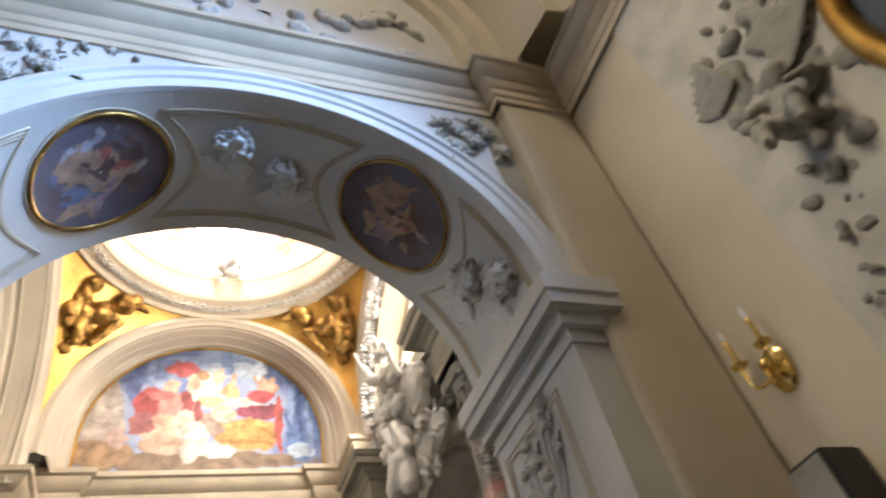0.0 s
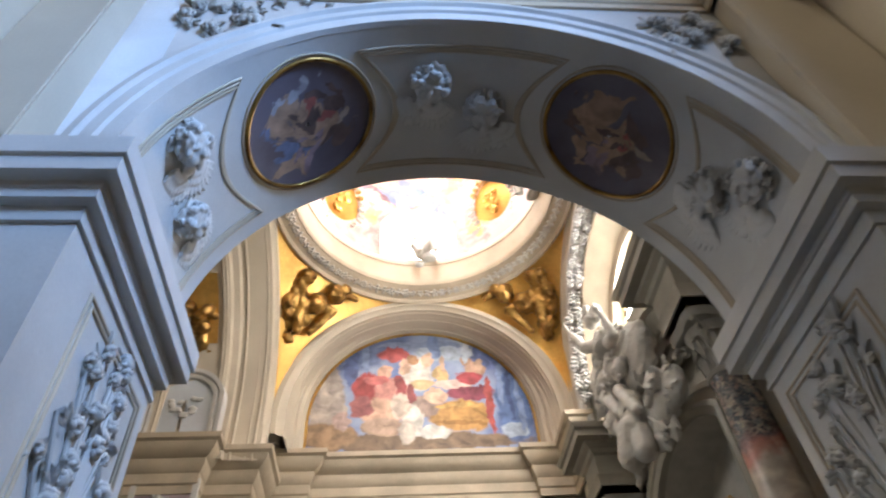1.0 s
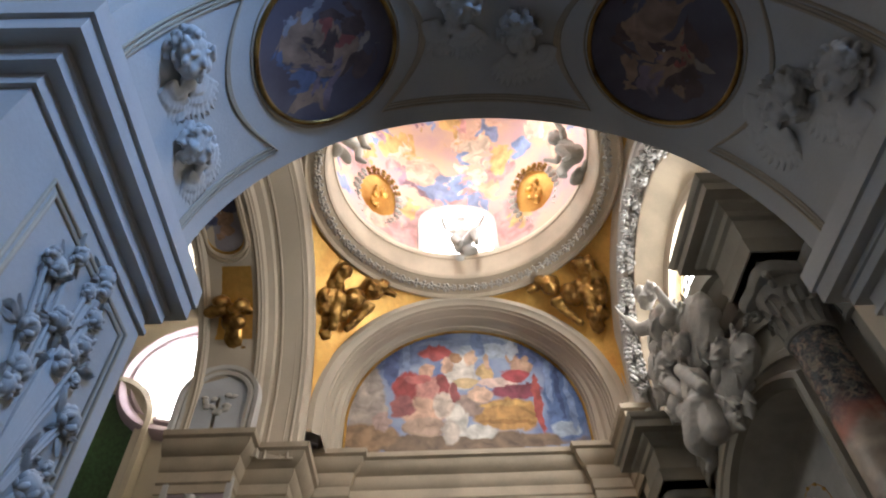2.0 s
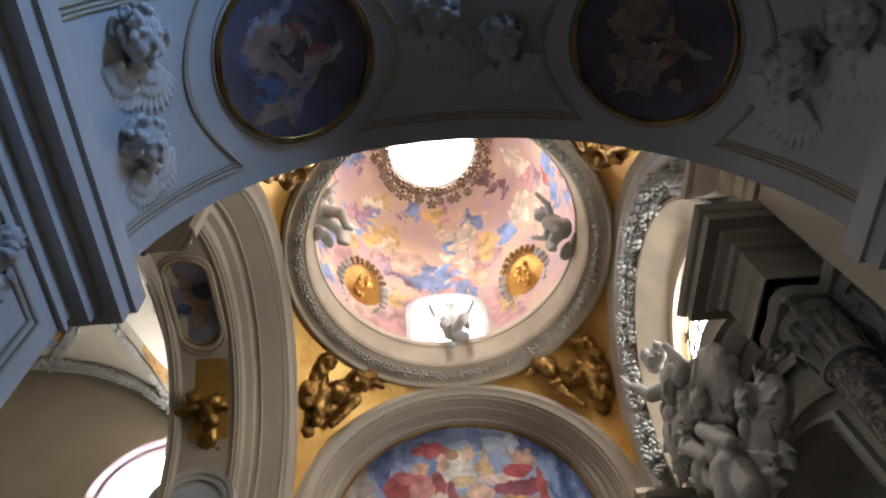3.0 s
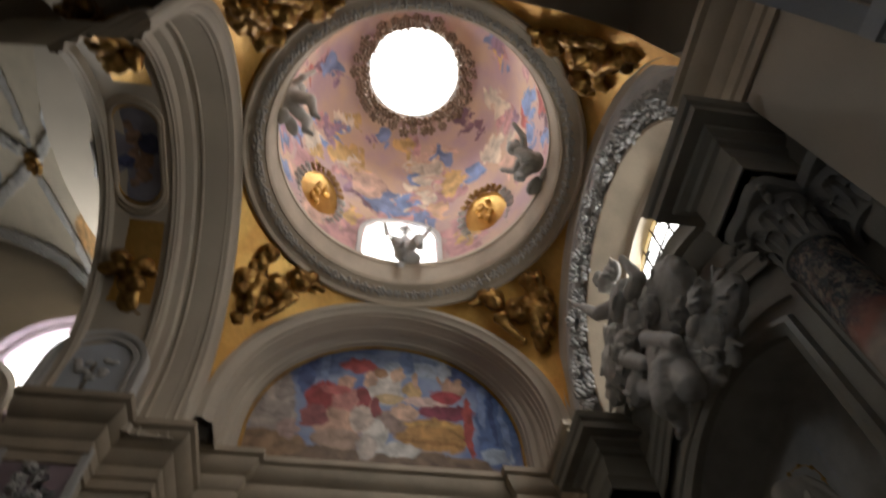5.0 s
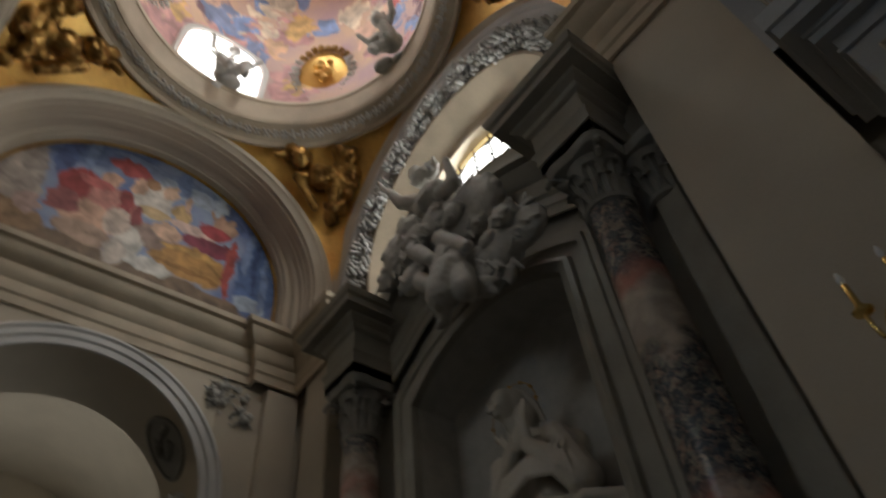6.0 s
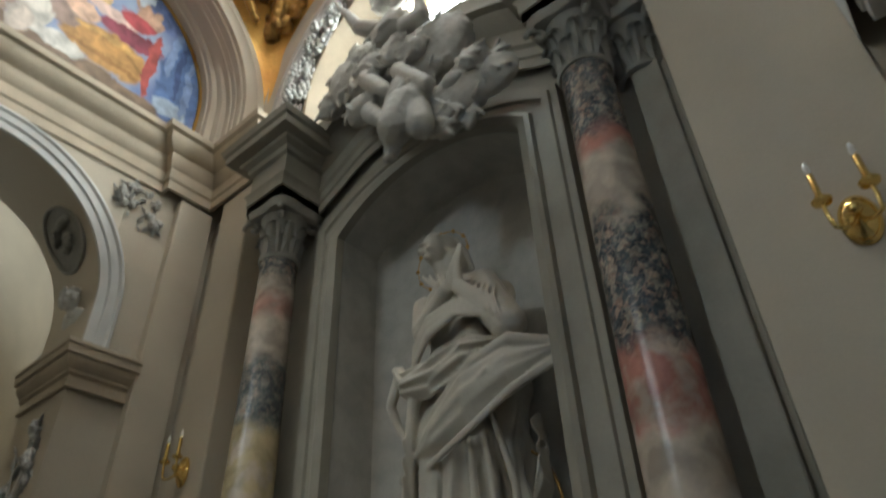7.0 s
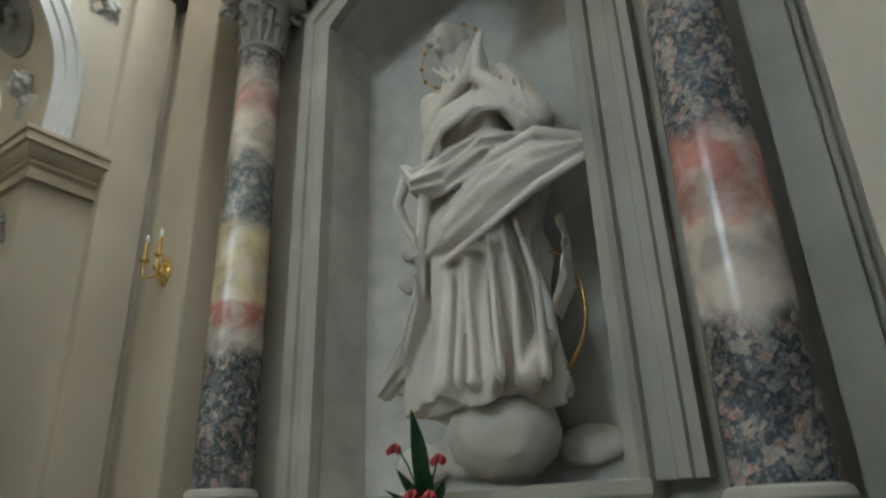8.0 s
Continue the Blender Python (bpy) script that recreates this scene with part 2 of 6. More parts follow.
def boxed(*a, bev=0.0):
    return box(bmesh.new(), *a, bev=bev)


def axes(axis, u, d, z):
    """A point u along the wall, d through it."""
    return (u, d, z) if axis == "y" else (d, u, z)


def arch_loft(axis, cu, prof, zbase, n=48, close=False, a0=0, a1=180):
    """Sweep a profile of (d, r, cz) over a half circle with legs down to zbase."""
    bm = bmesh.new()
    rows = []
    for d, r, cz in prof:
        row = []
        if zbase is not None:
            row.append(axes(axis, cu + r, d, zbase))
        for i in range(n + 1):
            a = radians(a0 + (a1 - a0) * i / n)
            row.append(axes(axis, cu + r * math.cos(a), d, cz + r * math.sin(a)))
        if zbase is not None:
            row.append(axes(axis, cu - r, d, zbase))
        rows.append(row)
    if close:
        rows.append(rows[0])
    grid(bm, rows)
    return bm


def wall_arch(axis, d0, d1, u0, u1, z0, z1, cu, cz, r, zs, n=40):
    """A wall from d0 to d1 thick with a round-headed opening that starts at z = zs."""
    bm = bmesh.new()
    pts = [(cu + r, zs)] + [(cu + r * math.cos(math.pi * i / n), cz + r * math.sin(math.pi * i / n)) for i in range(n + 1)] + [(cu - r, zs)]
    for d in (d0, d1):
        for (ua, za), (ub, zb) in zip(pts, pts[1:]):
            if abs(ua - ub) > 1e-6:
                bm.faces.new([bm.verts.new(axes(axis, *p)) for p in ((ua, d, za), (ub, d, zb), (ub, d, z1), (ua, d, z1))])
        for a, b in ((u0, cu - r), (cu + r, u1)):
            bm.faces.new([bm.verts.new(axes(axis, *p)) for p in ((a, d, z0), (b, d, z0), (b, d, z1), (a, d, z1))])
    for (ua, za), (ub, zb) in zip(pts, pts[1:]):
        bm.faces.new([bm.verts.new(axes(axis, *p)) for p in ((ua, d0, za), (ub, d0, zb), (ub, d1, zb), (ua, d1, za))])
    if zs > z0:
        for d in (d0, d1):
            bm.faces.new([bm.verts.new(axes(axis, *p)) for p in ((cu - r, d, z0), (cu + r, d, z0), (cu + r, d, zs), (cu - r, d, zs))])
        bm.faces.new([bm.verts.new(axes(axis, *p)) for p in ((cu - r, d0, zs), (cu + r, d0, zs), (cu + r, d1, zs), (cu - r, d1, zs))])
    for u in (u0, u1):
        bm.faces.new([bm.verts.new(axes(axis, *p)) for p in ((u, d0, z0), (u, d1, z0), (u, d1, z1), (u, d0, z1))])
    bm.faces.new([bm.verts.new(axes(axis, *p)) for p in ((u0, d0, z1), (u1, d0, z1), (u1, d1, z1), (u0, d1, z1))])
    bmesh.ops.remove_doubles(bm, verts=bm.verts, dist=1e-4)
    return bm


CORNICE = [(0.0, 0.0), (0.03, 0.0), (0.03, 0.10), (0.05, 0.12), (0.05, 0.24), (0.07, 0.26), (0.10, 0.34), (0.10, 0.40), (0.15, 0.43), (0.20, 0.50), (0.21, 0.56), (0.25, 0.58), (0.26, 0.64), (0.0, 0.66)]
IMPOST = [(0.0, 0.0), (0.035, 0.0), (0.035, 0.03), (0.02, 0.035), (0.02, 0.10), (0.045, 0.12), (0.045, 0.14), (0.085, 0.18), (0.10, 0.22), (0.10, 0.235), (0.125, 0.245), (0.125, 0.31), (0.14, 0.32), (0.14, 0.35), (0.0, 0.355)]


STEPPED = [(0.0, 0.0), (0.015, 0.0), (0.015, 0.02), (0.004, 0.022), (0.004, 0.085), (0.045, 0.086), (0.045, 0.13), (0.055, 0.135), (0.055, 0.16), (0.105, 0.162), (0.105, 0.235), (0.12, 0.24), (0.12, 0.34), (0.0, 0.345)]


def run(path, profile, z, scale=1.0):
    """A moulding of (out, up) carried along a plan path with mitred corners; out lies to the right of the way."""
    pts = [Vector(p) for p in path]
    rows = []
    for o, h in profile:
        row = []
        for i, p in enumerate(pts):
            ns = []
            for a, b in ((i - 1, i), (i, i + 1)):
                if 0 <= a and b < len(pts):
                    d = (pts[b] - pts[a]).normalized()
                    ns.append(Vector((d.y, -d.x)))
            if len(ns) == 2:
                m = ns[0] + ns[1]
                nrm = m / max(m.dot(ns[0]), 0.2)
            else:
                nrm = ns[0]
            q = p + nrm * o * scale
            row.append((q.x, q.y, z + h * scale))
        rows.append(row)
    bm = bmesh.new()
    vs = grid(bm, rows)
    for k in (0, -1):
        try:
            bm.faces.new([r[k] for r in vs])
        except ValueError:
            pass
    return bm


def lathe(profile, n=48, centre=(0, 0), a0=0.0, a1=360.0):
    bm = bmesh.new()
    full = abs(a1 - a0) > 359.9
    k = n if full else n + 1
    rows = [[(centre[0] + r * math.cos(radians(a0 + (a1 - a0) * i / n)), centre[1] + r * math.sin(radians(a0 + (a1 - a0) * i / n)), z) for i in range(k)] for r, z in profile]
    grid(bm, rows, close=full)
    return bm


# ---- the setting ----
# never in view; nearly black so that little light bounces up from it
structure("floor", boxed(-12.2, 6, -9, 16, -0.2, 0.0), floorstone, "unseen church floor, nearly black to limit bounced light", "floor", False)

# wall between the first bay and the domed bay, with its arch
A_CX, A_CZ, A_R, A_S, A_N = 0.28, 3.755, 1.455, 2.09, 3.15
P_L, P_R, P_S, P_N, I_Z = -1.105, 1.68, 2.02, 3.0, 3.365   # jamb faces, pier faces and foot of the imposts
structure("wall_south", wall_arch("y", A_S, A_N, -1.75, 2.62, 3.70, 9.4, A_CX, A_CZ, A_R, 3.70), white, "white plastered wall pierced by a round arch")
structure("pier", boxed(-1.75, P_L, P_S, P_N, 0, 3.71), white, "white plastered pier of the near arch", "wall", False)
structure("pier", boxed(P_R, 2.62, P_S, P_N, 0, 3.71), white, "white plastered pier of the near arch", "wall", False)
structure("archivolt", arch_loft("y", A_CX, [(A_S + 0.01, A_R - 0.002, A_CZ), (A_S - 0.025, A_R, A_CZ), (A_S - 0.025, A_R + 0.08, A_CZ), (A_S - 0.04, A_R + 0.09, A_CZ), (A_S - 0.04, A_R + 0.14, A_CZ), (A_S - 0.06, A_R + 0.155, A_CZ), (A_S - 0.055, A_R + 0.19, A_CZ), (A_S + 0.01, A_R + 0.2, A_CZ)], A_CZ), white, "white moulded archivolt of the near arch", "trim")
for path in ([(P_L - 0.5, P_S), (P_L, P_S), (P_L, P_N), (P_L - 0.5, P_N)], [(P_R + 0.5, P_N), (P_R, P_N), (P_R, P_S), (P_R + 0.3, P_S)]):
    structure("impost", run(path, STEPPED, I_Z), white, "stepped plaster impost of the near arch", "trim", False)

# cornice, pilaster strips and lunette of the first bay
C1Z = 5.46
structure("cornice", run([(-1.7, A_S), (1.86, A_S), (1.86, 1.96), (2.44, 1.96), (2.44, 0.2)], CORNICE, C1Z, 0.62), mould, "cream moulded cornice over the near arch", "trim")
structure("pilaster", boxed(1.88, 2.44, 1.96, A_S, 0, C1Z, bev=0.01), plaster, "plain cream pilaster strip", "pilaster", False)
structure("pilaster", boxed(-1.75, -1.42, 1.9, A_S, 0, 6.2, bev=0.01), plaster, "plain cream pilaster strip", "pilaster", False)
structure("lunette_band", arch_loft("y", 0.3, [(2.08, 1.46, 6.35), (2.0, 1.5, 6.35), (1.98, 1.58, 6.35), (1.9, 1.62, 6.35), (1.88, 1.75, 6.35), (1.4, 1.82, 6.35), (1.38, 1.95, 6.35), (1.3, 2.0, 6.35)], 5.86), plaster, "cream moulded arch round a lunette", "trim")
bm = arch_loft("y", 0.3, [(2.075, 1.49, 6.35), (2.075, 0.05, 6.35)], 5.86)
structure("lunette_ground", bm, white, "white stucco ground of a lunette", "wall")

# east wall
XE = 2.45
structure("wall_east", wall_arch("x", 2.76, 3.05, 1.3, 8.71, 6.05, 10.0, 5.82, 6.35, 1.12, 6.15), plaster, "cream plastered wall with a lunette window")
bm = bmesh.new()
for y0, y1, z0, z1 in ((1.3, 4.90, 0, 6.05), (6.74, 8.71, 0, 6.05), (4.90, 6.74, 4.9, 6.05), (4.90, 6.74, 0, 1.2), (-7.2, -3.9, 0, 9.7), (-2.5, 1.3, 0, 9.7), (-3.9, -2.5, 3.1, 9.7), (8.71, 15.6, 0, 9.7)):
    box(bm, 2.76, 3.05, y0, y1, z0, z1)
structure("wall_east_lower", bm, plaster, "cream plastered lower wall", smooth=False)
for y0, y1 in ((3.15, 3.93), (7.86, 8.36)):
    structure("pilaster", boxed(2.42, 2.75, y0, y1, 0, 5.75, bev=0.008), plaster, "plain cream pilaster strip beside the altar", "pilaster", False)
structure("pilaster", boxed(2.56, 2.75, 8.36, 8.71, 0, 5.75, bev=0.008), plaster, "plain cream wall strip", "pilaster", False)
structure("pilaster", boxed(2.46, 2.75, 1.3, 3.15, 0, 9.0, bev=0.008), plaster, "plain cream wall strip of the first bay", "pilaster", False)

# north wall
N_CX, N_CZ, N_R, YN, YB = 0.42, 4.36, 1.22, 8.71, 9.55
structure("wall_north", wall_arch("y", YN, YB, -2.9, 2.76, 0, 9.6, N_CX, N_CZ, N_R, 0.0), plaster, "cream plastered wall pierced by a round arch")
structure("archivolt", arch_loft("y", N_CX, [(YN + 0.01, N_R - 0.002, N_CZ), (YN - 0.02, N_R, N_CZ), (YN - 0.02, N_R + 0.07, N_CZ), (YN - 0.04, N_R + 0.085, N_CZ), (YN - 0.04, N_R + 0.15, N_CZ), (YN - 0.06, N_R + 0.17, N_CZ), (YN - 0.05, N_R + 0.2, N_CZ), (YN + 0.01, N_R + 0.21, N_CZ)], 3.94), white, "white moulded archivolt of the far arch", "trim")
structure("impost", run([(N_CX + N_R + 0.48, YN), (N_CX + N_R, YN), (N_CX + N_R, YB)][::-1], IMPOST, 3.60), mould, "moulded plaster impost of the far arch", "trim")
structure("impost", run([(N_CX - N_R - 0.48, YN), (N_CX - N_R, YN), (N_CX - N_R, YB)], IMPOST, 3.60), mould, "moulded plaster impost of the far arch", "trim")
structure("pilaster", boxed(2.1, 2.46, 8.6, YN, 0, 5.75, bev=0.008), plaster, "plain cream pilaster of the north wall", "pilaster", False)
structure("cornice", run([(-2.3, YN), (-1.6, YN), (-1.6, 8.6), (-1.12, 8.6), (-1.12, YN), (1.94, YN), (1.94, 8.6), (2.42, 8.6), (2.42, 7.86), (2.75, 7.86)], CORNICE, 5.78), mould, "cream moulded cornice with breaks over the pilasters", "trim")
structure("pilaster", boxed(-1.58, -1.14, 8.6, YN, 0, 5.78, bev=0.008), plaster, "plain cream pilaster of the north wall", "pilaster", False)

structure("cornice", run([(2.75, 3.93), (2.42, 3.93), (2.42, 3.16)], CORNICE, 5.76), mould, "cream moulded cornice over the pilaster beside the altar", "trim")

# pendentive arches: front circles on a square of half side 2.0 about the centre
H, PZ, RZ = 2.0, 6.65, 8.62
structure("lunette_arch", arch_loft("y", CX, [(CY + H + 0.0, 2.0, PZ), (CY + H - 0.03, 1.97, PZ), (CY + H - 0.03, 1.90, PZ), (CY + H + 0.02, 1.87, PZ + 0.02), (CY + H + 0.05, 1.80, PZ + 0.06), (CY + H + 0.42, 1.79, PZ + 0.12), (CY + H + 0.44, 1.74, PZ + 0.2), (CY + H + 0.52, 1.72, PZ + 0.24), (CY + H + 0.54, 1.66, PZ + 0.3), (CY + H + 0.72, 1.645, PZ + 0.33), (CY + H + 0.74, 1.60, PZ + 0.34)], 6.36), plaster, "cream moulded arch deep round the painted lunette", "trim")
structure("window_arch", arch_loft("x", 5.82, [(XE, 2.0, 6.5), (XE - 0.03, 1.97, 6.5), (XE - 0.03, 1.9, 6.5), (XE, 1.87, 6.5), (XE, 1.84, 6.5), (XE + 0.03, 1.80, 6.5), (XE + 0.07, 1.79, 6.48)], 5.9), white, "white moulded arch round the lunette window", "trim")
bm = bmesh.new()
grid(bm, [[(x, cy + r * math.cos(math.pi * i / 56), cz + r * math.sin(math.pi * i / 56)) for i in range(-4, 61)] for x, cy, cz, r in ((2.40, CY, PZ, 2.03), (2.39, CY - 0.01, PZ - 0.01, 2.0), (2.43, 5.86, 6.57, 1.995), (2.452, 5.82, 6.5, 1.985))])
structure("window_arch_band", bm, plaster, "plain cream band between the gilding and the window arch", "trim")
# the dark colour holds the shade behind the flowers
structure("garland_band", arch_loft("x", 5.82, [(XE + 0.07, 1.79, 6.48), (XE + 0.10, 1.77, 6.47), (XE + 0.10, 1.5, 6.42), (XE + 0.03, 1.48, 6.42)], 5.9), stonedark, "recessed band behind the white garland, coloured dark for shade", "trim")
structure("window_reveal", arch_loft("x", 5.82, [(XE + 0.03, 1.48, 6.42), (XE + 0.03, 1.44, 6.42), (XE + 0.05, 1.42, 6.42), (XE + 0.3, 1.24, 6.38), (XE + 0.31, 1.17, 6.37), (2.80, 1.125, 6.35)], 5.9), mould, "cream splayed reveal of the lunette window", "trim")
structure("nave_arch", arch_loft("x", 5.92, [(CX - H, 2.0, PZ), (CX - H + 0.03, 1.97, PZ), (CX - H + 0.03, 1.9, PZ), (CX - H - 0.01, 1.88, PZ), (CX - H - 0.03, 1.84, PZ), (-1.62, 1.82, PZ), (-2.0, 1.80, PZ - 0.08), (-2.02, 1.75, PZ - 0.1), (-2.1, 1.74, PZ - 0.12), (-2.12, 1.68, PZ - 0.14), (-2.2, 1.66, PZ - 0.16), (-2.22, 1.70, PZ - 0.18), (-2.78, 1.66, PZ - 0.22), (-2.8, 1.60, PZ - 0.24), (-2.9, 1.58, PZ - 0.25), (-2.92, 1.9, PZ - 0.25)], 5.9), plaster, "cream moulded arch between the chapel and the nave", "trim")
def roll(axis, cu, d, r, cz, zbase, rad):
    """A round moulding that follows an arch."""
    return arch_loft(axis, cu, [(d + rad * math.cos(math.pi * k / 4), r + rad * math.sin(math.pi * k / 4), cz) for k in range(8)], zbase, close=True)


for d, r, cz, rad in ((0.13, 1.80, 0.08, 0.022), (0.24, 1.795, 0.1, 0.012), (0.33, 1.795, 0.11, 0.018), (0.62, 1.655, 0.31, 0.016)):
    structure("arch_roll", roll("y", CX, CY + H + d, r, PZ + cz, 6.36, rad), plaster, "cream roll moulding round the painted lunette", "trim")
for x, r, cz, rad in ((-1.68, 1.82, 0.0, 0.02), (-1.76, 1.818, -0.02, 0.012), (-1.94, 1.805, -0.07, 0.02), (-2.16, 1.675, -0.15, 0.016), (-2.84, 1.595, -0.24, 0.02)):
    structure("arch_roll", roll("x", 5.92, x, r, PZ + cz, 5.9, rad), plaster, "cream roll moulding of the nave arch", "trim")
structure("wall_west", wall_arch("x", -2.90, -1.7, 3.15, 8.71, 5.85, 10.4, 5.92, 6.5, 2.12, 5.85), plaster, "cream wall over the wide arch to the nave")
structure("pier", boxed(-2.90, -2.2, 3.15, 3.72, 0, 5.84, bev=0.008), plaster, "cream pier under the nave arch", "wall", False)
structure("pier", boxed(-2.90, -1.70, 7.93, 8.71, 0, 5.84, bev=0.008), plaster, "cream pier under the nave arch", "wall", False)
structure("cornice", run([(-3.0, 7.64), (-2.25, 7.64), (-2.25, 7.93), (-1.7, 7.93), (-1.7, 8.6)], CORNICE, 5.44), mould, "cream moulded cornice of the nave pier", "trim")
structure("pier", boxed(-2.88, -2.25, 7.64, 7.93, 0, 6.12, bev=0.008), plaster, "cream pier under the nave arch", "wall", False)
structure("springing_block", boxed(-2.2, -1.6, 7.74, 8.6, 6.0, 6.40, bev=0.01), plaster, "cream springing block of the nave arch", "trim", False)
for qx, qy, tag in ((1, 1, "north east"), (-1, 1, "north west"), (1, -1, "south east"), (-1, -1, "south west")):
    bm = bmesh.new()
    rows = []
    mid = math.degrees(math.atan2(qy, qx))
    for j in range(13):
        row = []
        for i in range(25):
            a = radians(mid - 45 + 90 * i / 24)
            rm = H / max(abs(math.cos(a)), abs(math.sin(a)))
            r = H + (rm - H) * j / 12
            row.append((CX + r * math.cos(a), CY + r * math.sin(a), PZ + math.sqrt(max(2 * H * H - r * r, 0))))
        rows.append(row)
    grid(bm, rows)
    structure("pendentive", bm, mosaic, "gilded pendentive between two arches under the dome", "pendentive")

# ring cornice, dome and lantern
ring = lathe([(2.03, RZ + 0.02), (2.0, RZ - 0.05), (1.97, RZ - 0.06), (1.95, RZ), (1.93, RZ + 0.01), (1.91, RZ + 0.02), (1.76, RZ + 0.12), (1.745, RZ + 0.11), (1.73, RZ + 0.13), (1.72, RZ + 0.16)], 72, (CX, CY))
structure("ring_cornice", ring, mould, "round moulded cornice at the foot of the dome", "cornice")
structure("ring_cove", lathe([(1.72, RZ + 0.16), (1.71, RZ + 0.22), (1.695, RZ + 0.36), (1.68, RZ + 0.46)], 72, (CX, CY)), mould, "dusty cream cove under the dome", "cornice")
structure("ring_lip", lathe([(1.68, RZ + 0.46), (1.665, RZ + 0.47), (1.665, RZ + 0.53), (1.69, RZ + 0.55), (1.70, RZ + 0.58), (1.73, RZ + 0.66), (1.89, RZ + 0.72)], 72, (CX, CY)), mould, "cream lip of the dome cornice", "cornice")
DOME = [(0.80 + 1.06 * math.cos(a * math.pi / 48) ** 0.8, RZ + 0.7 + 3.2 * math.sin(a * math.pi / 48)) for a in range(24)] + [(0.80, RZ + 3.9)]


def dome_at(az, k):
    """A place on the dome: azimuth from east, share k of the way up."""
    a = k * math.pi / 2
    r = 0.80 + 1.06 * math.cos(a) ** 0.8
    return Vector((CX + r * math.cos(radians(az)), CY + r * math.sin(radians(az)), RZ + 0.7 + 3.2 * math.sin(a)))


PINK, PEACH, BLUE, MAROON, GREEN, OCHRE, CREAM, RED, FLESH = (0.62, 0.34, 0.33), (0.75, 0.48, 0.30), (0.25, 0.35, 0.62), (0.24, 0.13, 0.16), (0.36, 0.46, 0.42), (0.70, 0.45, 0.18), (0.78, 0.66, 0.52), (0.50, 0.13, 0.11), (0.72, 0.47, 0.36)
MAUVE, SLATE = (0.40, 0.25, 0.33), (0.24, 0.30, 0.50)
dome_spots = [(90, .30, .5, PINK), (120, .12, .5, PINK), (60, .12, .5, PINK), (140, .25, .45, PINK), (90, .34, .30, BLUE), (84, .30, .2, BLUE), (97, .38, .16, CREAM), (104, .30, .28, MAROON), (112, .33, .2, MAROON), (98, .24, .2, CREAM),
              (108, .42, .2, PINK), (76, .38, .25, CREAM), (70, .32, .25, PEACH), (60, .40, .3, PINK), (90, .46, .16, CREAM), (84, .52, .18, BLUE), (160, .30, .28, BLUE), (170, .36, .3, GREEN), (150, .40, .22, CREAM), (178, .24, .3, GREEN), (165, .18, .25, PINK),
              (190, .36, .3, PINK), (182, .48, .22, RED), (200, .3, .3, BLUE), (0, .38, .22, RED), (8, .30, .24, BLUE), (352, .36, .25, BLUE), (15, .40, .2, CREAM), (24, .34, .28, FLESH), (20, .22, .25, PINK), (345, .24, .25, RED), (335, .4, .3, PINK), (30, .50, .25, CREAM),
              (10, .52, .22, PINK), (320, .3, .3, BLUE), (220, .4, .3, PINK), (250, .3, .4, BLUE), (280, .35, .4, PINK), (130, .52, .25, CREAM), (155, .55, .22, PINK), (116, .20, .18, OCHRE), (45, .46, .2, BLUE)]
rnd = random.Random(5)
spots = [(tuple(dome_at(az, k)), (s * rnd.uniform(.7, 1.1), s * rnd.uniform(.7, 1.1), s * rnd.uniform(.7, 1.2)), c) for az, k, s, c in dome_spots]
for i in range(84):
    az, k = rnd.uniform(-40, 220), rnd.uniform(.08, .86)
    s = rnd.uniform(.11, .25)
    spots.append((tuple(dome_at(az, k)), (s * rnd.uniform(.5, 1.3), s * rnd.uniform(.5, 1.3), s * rnd.uniform(.6, 1.9)), rnd.choice((FLESH, CREAM, PINK, BLUE, MAROON, MAUVE, FLESH, SLATE, OCHRE, MAUVE, CREAM))))
domepaint = painting("dome_fresco", (0.64, 0.44, 0.30), spots, 0.7, 0.95, 2.6, second=(0.50, 0.34, 0.36))
structure("dome", lathe(DOME, 72, (CX, CY)), domepaint, "dome painted with clouds and draped shapes in pink, peach and blue", "dome")
lantern = thing("lantern", (CX, CY, RZ + 3.9), "bright lantern over the round opening of the dome", "lantern", kind="structure")
wpart("drum", lathe([(0.80, RZ + 3.9), (0.74, RZ + 3.92), (0.74, RZ + 4.0), (0.78, RZ + 4.02), (0.78, RZ + 5.0)], 48, (CX, CY)), white, lantern)
wpart("glazing", lathe([(0.0, RZ + 4.72), (0.77, RZ + 4.7)], 48, (CX, CY)), pane, lantern, "glaring daylight")
# window at the foot of the dome, to the north
win = thing("dome_window", (CX, CY + 1.8, 9.4), "glaring round-headed window at the foot of the dome, the south one added", "window", kind="structure")
def on_dome(x, z, inset):
    a = math.asin(min(max((z - RZ - 0.7) / 3.2, 0), 1))
    r = 0.80 + 1.06 * math.cos(a) ** 0.8 - inset
    return (x, CY + math.sqrt(max(r * r - (x - CX) ** 2, 0.01)), z)
# glowing pane made wider than the window, to take in its glare
bm = bmesh.new()
rows = []
for j in range(13):
    z = 9.36 + (10.51 - 9.36) * j / 12
    w = 0.53 if z < 9.98 else 0.53 * math.sqrt(max(1 - ((z - 9.98) / 0.53) ** 2, 0.0))
    rows.append([on_dome(CX + w * (i / 6 - 1), z, 0.012) for i in range(13)])
grid(bm, rows)
wpart("pane", bm, pane, win, "window glass widened to take in its glare")
bm = bmesh.new()
outl = [(-0.55, 9.36 + 0.1 * i) for i in range(7)] + [(-0.55 * math.cos(math.pi * i / 16), 9.98 + 0.55 * math.sin(math.pi * i / 16)) for i in range(17)] + [(0.55, 9.96 - 0.1 * i) for i in range(7)]
